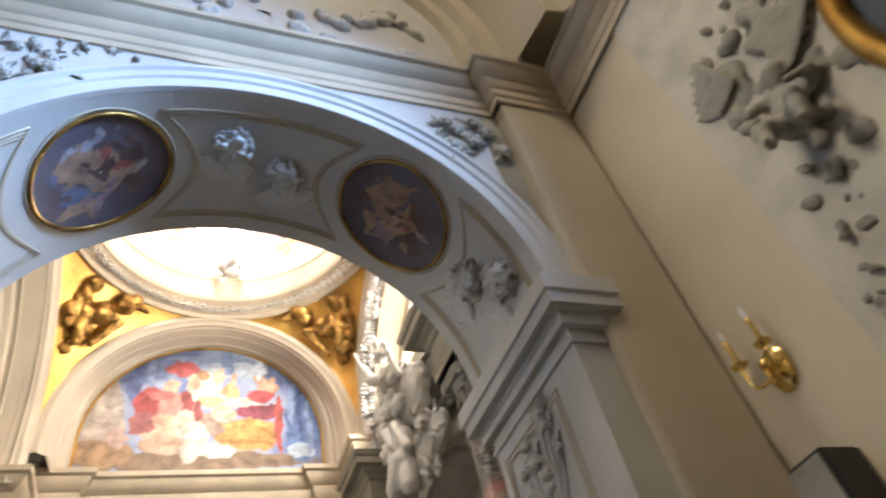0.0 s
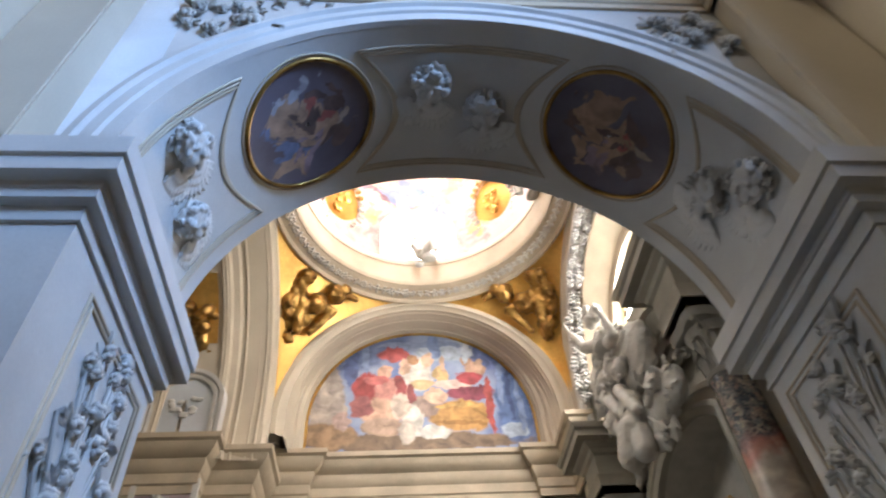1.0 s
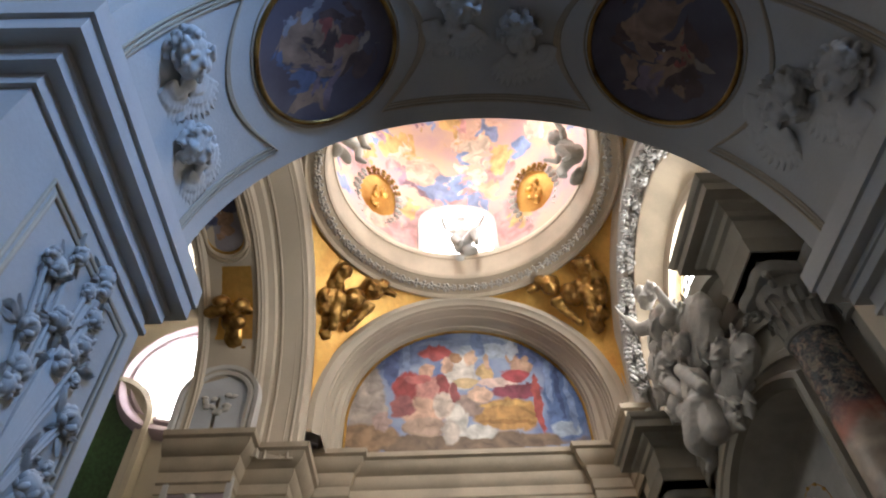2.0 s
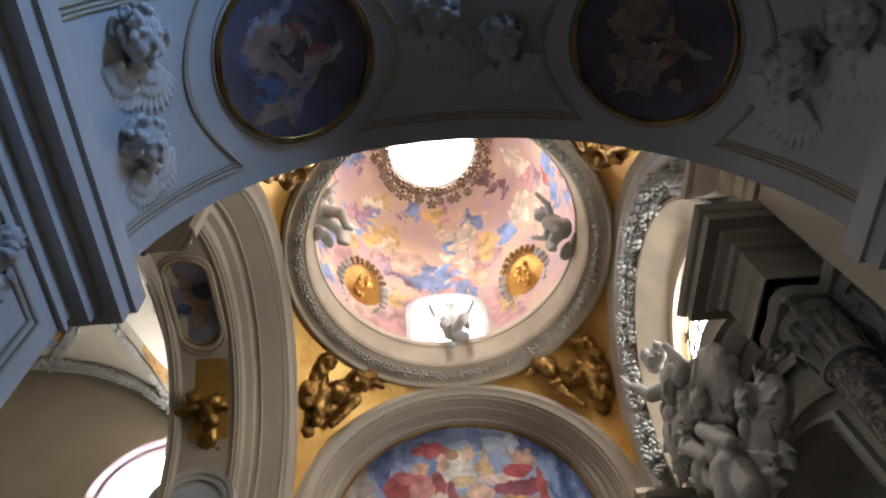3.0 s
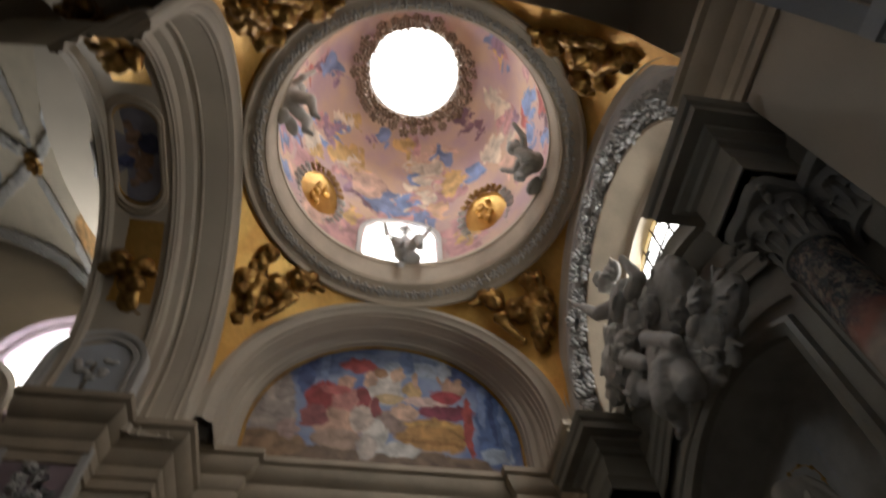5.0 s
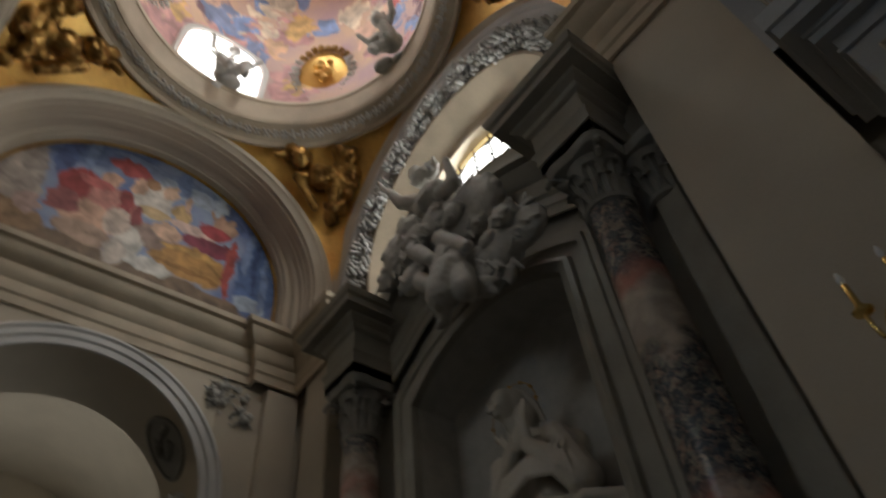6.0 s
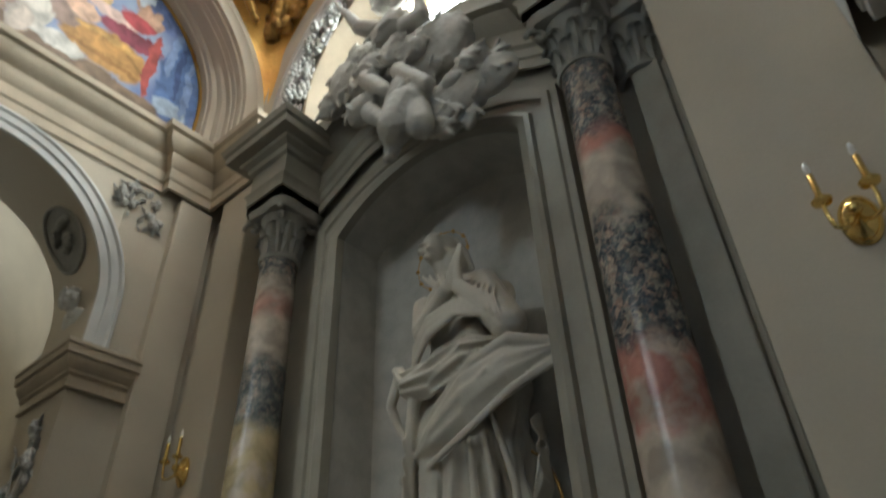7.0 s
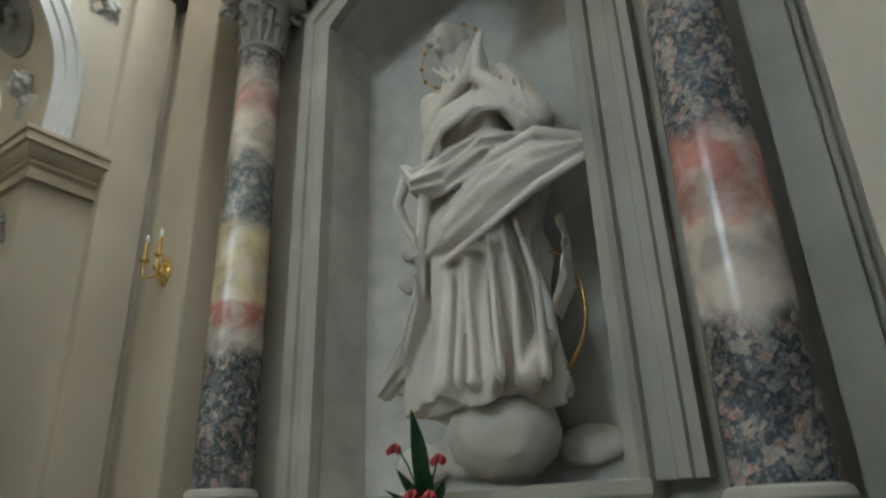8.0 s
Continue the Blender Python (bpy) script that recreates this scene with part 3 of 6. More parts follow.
grid(bm, [[on_dome(CX + x * (1 + f), z + (0.0 if z < 9.98 else f * 0.3), d) for x, z in outl] for f, d in ((0, 0.0), (0.0, 0.04), (0.12, 0.04), (0.14, 0.0))])
wpart("frame", bm, white, win, "white plaster frame")


# unseen south window, added to go with the lamp on the lunette
south = thing("dome_window", (CX, CY - 1.8, 9.4), "glaring round-headed window at the foot of the dome, the south one added", "window", kind="structure")
bm = bmesh.new()
rows = []
for j in range(13):
    z = 9.36 + (10.51 - 9.36) * j / 12
    w = 0.53 if z < 9.98 else 0.53 * math.sqrt(max(1 - ((z - 9.98) / 0.53) ** 2, 0.0))
    rows.append([(p[0], 2 * CY - p[1], p[2]) for p in (on_dome(CX + w * (i / 6 - 1), z, 0.012) for i in range(13))])
grid(bm, rows)
wpart("pane", bm, pane, south, "window glass widened to take in its glare")


def sculpt(name, blobs, mat, voxel=0.02, amp=0.0, tex=0.08, smooth=3):
    """Carved or modelled form: ellipsoids (place, radii, turn) and limbs (from, to, r0, r1) merged into one skin."""
    bm = bmesh.new()
    for b in blobs:
        if len(b) == 3:
            c, r, e = b
            bmesh.ops.create_icosphere(bm, subdivisions=2, radius=1.0, matrix=Matrix.LocRotScale(c, Euler([radians(v) for v in e]), r))
        else:
            p, q, r0, r1 = Vector(b[0]), Vector(b[1]), b[2], b[3]
            n = 4
            for i in range(n + 1):
                k = i / n
                rr = r0 + (r1 - r0) * k
                bmesh.ops.create_icosphere(bm, subdivisions=2, radius=1.0, matrix=Matrix.LocRotScale(p.lerp(q, k), None, (rr, rr, rr)))
            m = (q - p).to_track_quat("Z", "Y").to_matrix().to_4x4()
            bmesh.ops.create_cone(bm, cap_ends=True, segments=12, radius1=r0, radius2=r1, depth=(q - p).length, matrix=Matrix.Translation((p + q) / 2) @ m)
    ob = link(name, bm, mat)
    rm = ob.modifiers.new("merge", "REMESH")
    rm.mode, rm.voxel_size, rm.use_smooth_shade = "VOXEL", voxel, True
    sm = ob.modifiers.new("soften", "SMOOTH")
    sm.factor, sm.iterations = 0.5, smooth
    if amp:
        tx = bpy.data.textures.new(name, "CLOUDS")
        tx.noise_scale, tx.noise_depth = tex, 2
        d = ob.modifiers.new("carve", "DISPLACE")
        d.texture, d.strength, d.mid_level, d.texture_coords = tx, amp, 0.5, "GLOBAL"
    return ob


def frame_at(place, normal, up):
    """A pose whose z is the normal and whose y leans to up."""
    z = Vector(normal).normalized()
    x = Vector(up).cross(z).normalized()
    y = z.cross(x)
    return Matrix.Translation(place) @ Matrix((x, y, z)).transposed().to_4x4()


def rosette(bm, m, s, petals=5):
    bmesh.ops.create_icosphere(bm, subdivisions=1, radius=1.0, matrix=m @ Matrix.LocRotScale((0, 0, s * 0.35), None, (s * 0.33, s * 0.33, s * 0.3)))
    for i in range(petals):
        a = 2 * math.pi * i / petals
        bmesh.ops.create_icosphere(bm, subdivisions=1, radius=1.0, matrix=m @ Matrix.LocRotScale((s * 0.55 * math.cos(a), s * 0.55 * math.sin(a), s * 0.2), Euler((0, -0.5, a)), (s * 0.42, s * 0.36, s * 0.22)))


FLOWERS = []
for i, (p, s) in enumerate(((5, 1.0), (6, 1.0), (4, 1.0))):
    bm = bmesh.new()
    rosette(bm, Matrix(), s, p)
    me = bpy.data.meshes.new("flower")
    bm.to_mesh(me)
    bm.free()
    me.polygons.foreach_set("use_smooth", [True] * len(me.polygons))
    FLOWERS.append(me)


def flower(m, s, mat, parent, rng):
    """A stucco flower under its cornice; alike flowers share a mesh for each material."""
    key = (rng.randrange(3), mat.name)
    if key not in flower.made:
        me = FLOWERS[key[0]].copy()
        me.materials.clear()
        me.materials.append(mat)
        flower.made[key] = me
    ob = new("flower", flower.made[key])
    ob.parent = parent
    ob.matrix_basis = m @ Matrix.Diagonal((s, s, s * rng.uniform(1.2, 1.9), 1)) @ pose(0, 0, 0, 0, 0, rng.uniform(0, 90))
    return ob


flower.made = {}
ring_ob = bpy.data.objects["ring_cornice"]
warch = bpy.data.objects["window_arch"]
rnd = random.Random(11)
for i in range(104):
    a = radians(360 * i / 104)
    for r, z, s in ((1.835, RZ + 0.03, 0.066),):
        n = Vector((-math.cos(a) * 0.5, -math.sin(a) * 0.5, -0.86))
        flower(frame_at((CX + r * math.cos(a), CY + r * math.sin(a), z), n, (0, 0, 1)), s * rnd.uniform(.85, 1.2), stucco, ring_ob, rnd)
for i in range(40):
    a = radians(2 + 176 * (i + rnd.uniform(-.3, .3)) / 39)
    swell = 0.7 + 0.55 * abs(math.sin(i * 0.6))
    for dr in (-0.09, 0.0, 0.09):
        r = 1.635 + dr * swell * rnd.uniform(.7, 1.25)
        n = Vector((-1, -0.35 * math.cos(a) + rnd.uniform(-.3, .3), -0.35 * math.sin(a) + rnd.uniform(-.3, .3)))
        lift = 0.09 * swell if dr == 0 else 0.02
        flower(frame_at((XE + 0.05 - lift, 5.82 + r * math.cos(a), 6.45 + r * math.sin(a)), n, (0, 0, 1)), rnd.uniform(.065, .10) * (0.6 + 0.4 * swell), white, warch, rnd)
wreath = thing("flower_wreath", (CX, CY, RZ + 3.85), "dusty brown stucco flower wreath round the dome opening", "wreath", kind="structure")
for i in range(34):
    a = radians(360 * (i + rnd.uniform(-.25, .25)) / 34)
    for dr, dz in ((0.04, -0.02), (0.15, -0.1)):
        r = 0.80 + dr * rnd.uniform(.6, 1.3)
        n = Vector((-math.cos(a) * 0.45, -math.sin(a) * 0.45, -0.9))
        flower(Matrix.Translation(-Vector(wreath.location)) @ frame_at((CX + r * math.cos(a), CY + r * math.sin(a), RZ + 3.86 + dz * 2), n, (0, 0, 1)), rnd.uniform(.09, .13), umber, wreath, rnd)

# painted lunette on the north wall
def L(u, v, ru, rv, c):
    return ((-1.18 + (u - 567) * 0.0077, 8.65, 6.62 + (757 - v) * 0.0095), (ru * 0.0077, 3.0, rv * 0.0095), c)
lun = [
       L(640, 560, 120, 60, (0.14, 0.19, 0.34)), L(600, 690, 32, 85, (0.42, 0.36, 0.32)), L(760, 752, 230, 16, (0.22, 0.15, 0.10)), L(600, 740, 60, 20, (0.34, 0.22, 0.13)), L(840, 585, 75, 22, (0.48, 0.55, 0.66)), L(950, 690, 34, 70, (0.10, 0.17, 0.36)), L(900, 600, 40, 30, (0.15, 0.2, 0.4)),
       L(672, 655, 30, 32, (0.36, 0.06, 0.06)), L(725, 590, 34, 16, (0.45, 0.10, 0.10)), L(720, 665, 34, 30, (0.58, 0.26, 0.22)), L(700, 700, 42, 26, (0.58, 0.36, 0.26)), L(770, 628, 30, 34, (0.72, 0.66, 0.60)), L(745, 615, 14, 14, (0.66, 0.42, 0.3)), L(790, 600, 12, 16, (0.66, 0.45, 0.32)), L(815, 632, 16, 18, (0.62, 0.42, 0.2)),
       L(845, 708, 62, 30, (0.48, 0.26, 0.08)), L(868, 668, 52, 14, (0.24, 0.05, 0.08)), L(838, 652, 40, 8, (0.68, 0.5, 0.44)), L(780, 690, 28, 22, (0.34, 0.24, 0.2)), L(800, 672, 22, 14, (0.66, 0.44, 0.32)), L(790, 738, 40, 12, (0.62, 0.6, 0.56)), L(755, 712, 22, 26, (0.66, 0.62, 0.56)), L(905, 690, 9, 52, (0.40, 0.08, 0.07)),
       L(885, 622, 20, 16, (0.55, 0.34, 0.24)), L(870, 640, 26, 12, (0.42, 0.07, 0.08)), L(945, 735, 26, 14, (0.35, 0.42, 0.52)), L(735, 650, 12, 22, (0.30, 0.06, 0.06)), L(780, 570, 90, 7, (0.26, 0.33, 0.5)),
       L(706, 625, 16, 14, (0.60, 0.36, 0.26)), L(690, 640, 26, 10, (0.50, 0.14, 0.13)), L(660, 690, 24, 20, (0.30, 0.10, 0.10)), L(735, 690, 20, 24, (0.62, 0.50, 0.42)), L(700, 725, 40, 16, (0.46, 0.32, 0.24)), L(745, 735, 16, 20, (0.55, 0.48, 0.42)), L(762, 600, 14, 10, (0.40, 0.22, 0.12)), L(778, 650, 24, 10, (0.60, 0.44, 0.24)),
       L(756, 668, 10, 18, (0.32, 0.08, 0.08)), L(822, 612, 6, 18, (0.64, 0.42, 0.3)), L(845, 690, 50, 5, (0.60, 0.36, 0.12)), L(845, 722, 52, 4, (0.34, 0.17, 0.05)), L(893, 612, 7, 14, (0.62, 0.40, 0.28)), L(870, 605, 12, 8, (0.5, 0.3, 0.2)), L(640, 600, 14, 50, (0.10, 0.14, 0.30)), L(668, 580, 8, 50, (0.24, 0.32, 0.52)),
       L(930, 650, 7, 45, (0.22, 0.30, 0.5)), L(962, 690, 6, 50, (0.20, 0.28, 0.48)), L(945, 660, 5, 60, (0.06, 0.10, 0.24)), L(806, 575, 14, 26, (0.20, 0.27, 0.46)), L(870, 585, 10, 24, (0.58, 0.64, 0.72)), L(590, 650, 10, 40, (0.52, 0.45, 0.40)), L(625, 715, 18, 16, (0.48, 0.34, 0.30)),
       ]
lunpaint = painting("lunette_fresco", (0.14, 0.19, 0.38), lun, 0.6, 0.22, 3.6, second=(0.30, 0.36, 0.50))
bm = bmesh.new()
vs = [bm.verts.new((CX + 1.63 * math.cos(math.pi * i / 48), 8.655, 6.98 + 1.63 * math.sin(math.pi * i / 48))) for i in range(49)] + [bm.verts.new((CX - 1.63, 8.655, 6.40)), bm.verts.new((CX + 1.63, 8.655, 6.40))]
bm.faces.new(vs)
fresco = thing("lunette_painting", (CX, 8.655, 6.4), "lunette fresco of robed shapes in red, white, ochre and blue", "painting")
wpart("painted_surface", bm, lunpaint, fresco, smooth=False)
wpart("gilt_edge", arch_loft("y", CX, [(8.65, 1.64, 6.98), (8.63, 1.635, 6.98), (8.63, 1.61, 6.98), (8.65, 1.605, 6.98)], 6.42), gilt, fresco, "thin gilt edge")

# ---- the altar of the domed bay ----
AY = 5.82
altar = thing("altar", (2.6, AY, 0), "grey stone altar surround with a niche between marble columns", "altar")
wpart("mensa", boxed(1.95, 2.74, AY - 1.2, AY + 1.2, 0.0, 0.98, bev=0.015), stone, altar)
wpart("gradine", boxed(2.2, 2.74, AY - 1.15, AY + 1.15, 0.98, 1.18, bev=0.01), stone, altar)
wpart("sill", run([(2.74, AY + 0.92), (2.52, AY + 0.92), (2.52, AY - 0.92), (2.74, AY - 0.92)], [(0, 0), (0.03, 0.02), (0.03, 0.06), (0.07, 0.1), (0.07, 0.15), (0, 0.16)], 1.22), stone, altar)
wpart("sill_slab", boxed(2.52, 3.3, AY - 0.92, AY + 0.92, 1.18, 1.378, bev=0.004), stone, altar)
# niche shell with a shallow arched head
NH, NZ, NA = 0.87, 4.52, 4.86
R_n = (NH * NH + (NA - NZ) ** 2) / (2 * (NA - NZ))
bm = bmesh.new()
def niche_row(x, h, base=1.37, lift=0.0):
    ys = [AY + h - 2 * h * i / 24 for i in range(25)]
    return [(x, AY + h, base)] + [(x, y, NA - R_n + math.sqrt(R_n ** 2 - min(abs(y - AY) * NH / h, NH) ** 2) + lift) for y in ys] + [(x, AY - h, base)]
grid(bm, [niche_row(2.58, NH), niche_row(2.98, NH), niche_row(3.06, NH - 0.12), niche_row(3.10, NH - 0.4), niche_row(3.11, 0.0004)])
wpart("niche", bm, stucco, altar, "pale stuccoed niche back")
# frame round the niche: flat band, roll, fillets
bm = bmesh.new()
grid(bm, [niche_row(2.60, NH - 0.01), niche_row(2.53, NH, lift=0.0), niche_row(2.51, NH + 0.06, lift=0.05), niche_row(2.53, NH + 0.09, lift=0.08), niche_row(2.57, NH + 0.10, lift=0.09), niche_row(2.57, NH + 0.18, lift=0.15), niche_row(2.55, NH + 0.19, lift=0.16), niche_row(2.55, NH + 0.24, lift=0.2), niche_row(2.57, NH + 0.25, lift=0.21), niche_row(2.57, NH + 0.30, lift=0.25), niche_row(2.75, NH + 0.31, lift=0.26)])
wpart("niche_frame", bm, stone, altar, "moulded grey stone niche frame")
# wall plate with the niche's opening
bm = bmesh.new()
for a, b in ((AY - 1.92, AY - NH - 0.03), (AY + NH + 0.03, AY + 2.0)):
    box(bm, 2.66, 2.76, a, b, 1.2, 5.6)
rows = [[], []]
for i in range(25):
    y = AY + (NH + 0.03) * (1 - 2 * i / 24)
    rows[0].append((2.66, y, NA - R_n + math.sqrt(R_n ** 2 - min(abs(y - AY), NH) ** 2) + 0.03))
    rows[1].append((2.66, y, 5.6))
grid(bm, rows)
wpart("wall_plate", bm, stone, altar, "grey stone wall behind the columns", False)

D0, W0, P0, Y0 = (0.08, 0.085, 0.09), (0.56, 0.48, 0.40), (0.46, 0.20, 0.16), (0.56, 0.46, 0.28)
marble_r = marble("breccia_column", [(0.0, D0, 0.95), (0.10, D0, 0.95), (0.15, W0, 0.05), (0.23, W0, 0.0), (0.28, P0, 0.05), (0.36, P0, 0.1), (0.40, D0, 0.95), (0.58, D0, 0.95), (0.62, W0, 0.05), (0.72, W0, 0.0), (0.78, P0, 0.05), (0.83, D0, 0.9), (0.95, D0, 0.9)], 46, 0.5)
marble_l = marble("breccia_column_far", [(0.0, (0.2, 0.18, 0.17), 0.7), (0.06, D0, 0.9), (0.22, D0, 0.85), (0.27, W0, 0.05), (0.30, P0, 0.05), (0.34, P0, 0.05), (0.36, Y0, 0.0), (0.5, Y0, 0.05), (0.54, (0.22, 0.25, 0.25), 0.6), (0.66, (0.28, 0.29, 0.28), 0.6), (0.70, W0, 0.0), (0.78, W0, 0.0), (0.84, (0.52, 0.30, 0.25), 0.0), (0.90, W0, 0.2), (0.95, D0, 0.9)], 50, 0.3)


def leaf_row(bm, c, z, r, n, h, w, lean, turn=0.0):
    """Acanthus leaves: curled tongues round the bell of a capital."""
    for i in range(n):
        a = 2 * math.pi * (i + turn) / n
        o = Vector((math.cos(a), math.sin(a), 0))
        s = Vector((-math.sin(a), math.cos(a), 0))
        rows = []
        for k in range(7):
            t = k / 6
            out = r + lean * t ** 2.2
            up = z + h * (math.sin(t * 1.9) / math.sin(1.57) if t < 0.83 else 1.0 - (t - 0.83) * 0.9)
            ww = w * (0.75 + 0.5 * math.sin(t * math.pi)) * (1 - 0.55 * t ** 3)
            rows.append([tuple(Vector((c[0], c[1], up)) + o * (out - abs(q) * 0.012 + (0.012 if q % 1 == 0 else -0.004)) + s * ww * q) for q in (-1, -0.5, 0, 0.5, 1)])
        grid(bm, rows)


def capital(c, z, parent):
    bm = lathe([(0.14, z - 0.02), (0.165, z - 0.01), (0.17, z + 0.02), (0.15, z + 0.04), (0.145, z + 0.1), (0.16, z + 0.3), (0.2, z + 0.42)], 24, c)
    leaf_row(bm, c, z + 0.03, 0.155, 8, 0.17, 0.05, 0.055)
    leaf_row(bm, c, z + 0.12, 0.155, 8, 0.20, 0.05, 0.08, 0.5)
    for i in range(4):
        a = math.pi / 4 + i * math.pi / 2
        for k in range(14):
            t = k / 13 * 1.6 * math.pi
            rr = 0.075 * (1 - k / 17)
            p = Vector((c[0], c[1], z + 0.37)) + Vector((math.cos(a), math.sin(a), 0)) * (0.25 + rr * math.cos(t)) + Vector((0, 0, rr * math.sin(t)))
            bmesh.ops.create_icosphere(bm, subdivisions=1, radius=0.024, matrix=Matrix.Translation(p))
        p = Vector((c[0] + 0.19 * math.cos(a + math.pi / 4), c[1] + 0.19 * math.sin(a + math.pi / 4), z + 0.46))
        rosette(bm, frame_at(p, (math.cos(a + math.pi / 4), math.sin(a + math.pi / 4), 0), (0, 0, 1)), 0.05)
    rows = []
    for rr, zz in ((0.20, z + 0.42), (0.22, z + 0.43), (0.235, z + 0.47), (0.24, z + 0.5)):
        row = []
        for i in range(32):
            a = 2 * math.pi * i / 32
            k = 1.0 + 0.30 * abs(math.sin(2 * a)) ** 2.2
            row.append((c[0] + rr * k * math.cos(a), c[1] + rr * k * math.sin(a), zz))
        rows.append(row)
    grid(bm, rows, close=True, cap=True)
    return wpart("capital", bm, stonedark, parent, "dusty carved stone Corinthian capital")


ZB, ZC = 1.5, 4.46
for y, dz, mat, lab in ((4.38, 0.2, marble_r, "dark, pink and white breccia marble column"), (7.26, 0.06, marble_l, "yellow, red and grey breccia marble column")):
    col = thing("column", (2.42, y, 0.0), lab + " beside the niche", "column", "altar columns")
    part("pedestal", box(box(box(bmesh.new(), -0.27, 0.33, -0.27, 0.27, 0, 0.25, bev=0.02), -0.23, 0.33, -0.23, 0.23, 0.25, 1.2 - dz, bev=0.01), -0.27, 0.33, -0.27, 0.27, 1.2 - dz, 1.32 - dz, bev=0.02), stone, col, "grey stone pedestal", False)
    part("base", lathe([(r, z - dz) for r, z in ((0.24, 1.32), (0.24, 1.36), (0.235, 1.37), (0.24, 1.40), (0.225, 1.43), (0.195, 1.44), (0.19, 1.46), (0.205, 1.48), (0.195, 1.51), (0.178, 1.52))], 40), stone, col, "grey stone moulded base")
    shaft = part("shaft", lathe([(0.174, -dz), (0.17, 0.05 - dz), (0.168, 0.1), (0.167, 0.9), (0.16, 1.7), (0.146, 2.85), (0.152, 2.93), (0.158, 2.96)], 48), mat, col, lab.replace(" column", " shaft"))
    shaft.location = (0, 0, ZB)
    capital((2.42, y), ZC, col)
    # entablature block that breaks forward over the column
    s = 0.235
    path = [(2.75, y + s), (2.42 - s, y + s), (2.42 - s, y - s), (2.75, y - s)]
    wpart("architrave", run(path, [(0, 0), (0.0, 0.1), (0.012, 0.105), (0.012, 0.18), (0.035, 0.22), (0.0, 0.23)], 4.96), stone, col)
    wpart("frieze", boxed(2.42 - s, 2.75, y - s, y + s, 4.962, 5.44), stone, col, smooth=False)
    wpart("cornice", run(path, [(0, 0), (0.03, 0.02), (0.04, 0.07), (0.09, 0.1), (0.10, 0.13), (0.19, 0.14), (0.19, 0.22), (0.215, 0.235), (0.235, 0.29), (0.0, 0.31)], 5.42), stone, col, "heavy grey stone cornice block")

half = thing("half_pilaster", (2.75, 4.08, 0), "grey stone pilaster with carved capital behind a marble column", "pilaster")
wpart("shaft", boxed(2.57, 2.75, 4.0, 4.17, 1.1, 4.47, bev=0.006), stone, half, smooth=False)
wpart("fillet", boxed(2.61, 2.75, 3.965, 3.997, 1.1, 4.47, bev=0.004), stone, half, smooth=False)
wpart("fillet", boxed(2.63, 2.75, 4.173, 4.2, 1.1, 4.47, bev=0.004), stone, half, smooth=False)
capital((2.70, 4.12), ZC, half)

# curved entablature between the columns: it sweeps up over the niche
def sweep_z(y, z):
    k = max(0.0, 1 - abs(y - AY) / 1.28)
    return z + 0.34 * math.sin(min(k * 1.5, 1.0) * math.pi / 2) ** 1.5
bm = bmesh.new()
prof = [(2.60, 4.96), (2.585, 4.96), (2.585, 5.06), (2.57, 5.07), (2.57, 5.16), (2.545, 5.19), (2.575, 5.2), (2.575, 5.40), (2.55, 5.42), (2.53, 5.47), (2.47, 5.52), (2.46, 5.55), (2.39, 5.56), (2.39, 5.64), (2.36, 5.70), (2.75, 5.72)]
ys = [AY - 1.22 + 2.44 * i / 36 for i in range(37)]
grid(bm, [[(x, y, sweep_z(y, z)) for y in ys] for x, z in prof])
wpart("curved_entablature", bm, stone, altar, "grey stone entablature sweeping up over the niche")
wpart("wall_strip", boxed(2.64, 2.75, 7.5, 7.86, 1.2, 5.2), stone, altar, smooth=False)

# lunette window behind
win2 = thing("lunette_window", (3.0, AY, 6.1), "leaded lunette window of clear and amber panes", "window", kind="structure")
bm = arch_loft("x", AY, [(2.92, 1.13, 6.35), (2.92, 0.01, 6.35)], 6.1)
wpart("glazing", bm, pane, win2, "glaring clear glass")
bm = arch_loft("x", AY, [(2.91, 1.12, 6.35), (2.91, 1.02, 6.35)], 6.1)
wpart("border_panes", bm, amber, win2, "amber border glass")
for i in range(9):
    y = AY - 1.0 + 0.25 * i
    top = 6.35 + math.sqrt(max(1.115 ** 2 - (y - AY) ** 2, 0.01))
    wpart("lead_bar", boxed(2.89, 2.905, y - 0.008, y + 0.008, 6.1, top), lead, win2, smooth=False)
for i in range(6):
    z = 6.3 + 0.2 * i
    w = math.sqrt(max(1.115 ** 2 - max(z - 6.35, 0) ** 2, 0.01))
    wpart("lead_bar", boxed(2.89, 2.905, AY - w, AY + w, z - 0.008, z + 0.008), lead, win2, smooth=False)
wpart("lead_ring", arch_loft("x", AY, [(2.905, 1.03, 6.35), (2.89, 1.03, 6.35), (2.89, 1.01, 6.35), (2.905, 1.01, 6.35)], 6.1), lead, win2)

# ---- first bay, nave and far chapel: plain enclosing walls and vaults ----
structure("ceiling", boxed(-1.75, 2.75, -7.2, 2.09, 9.5, 9.7), plaster, "cream vault of the first bay", "ceiling", False)
# back wall and ring round the dome are unseen and block sky light
structure("wall_back", boxed(-12.2, 6, -7.4, -7.2, 0, 12), plaster, "cream plastered wall", "wall", False)
structure("roof", lathe([(1.9, 9.5), (1.9, 9.62), (4.6, 9.62), (4.6, 9.5), (1.9, 9.5)], 48, (CX, CY)), plaster, "unseen ring that keeps sky light out round the dome", "roof", False)
structure("wall_far", boxed(-12.2, 6, 15.6, 15.8, 0, 12), plaster, "cream plastered wall of the far chapel", "wall", False)
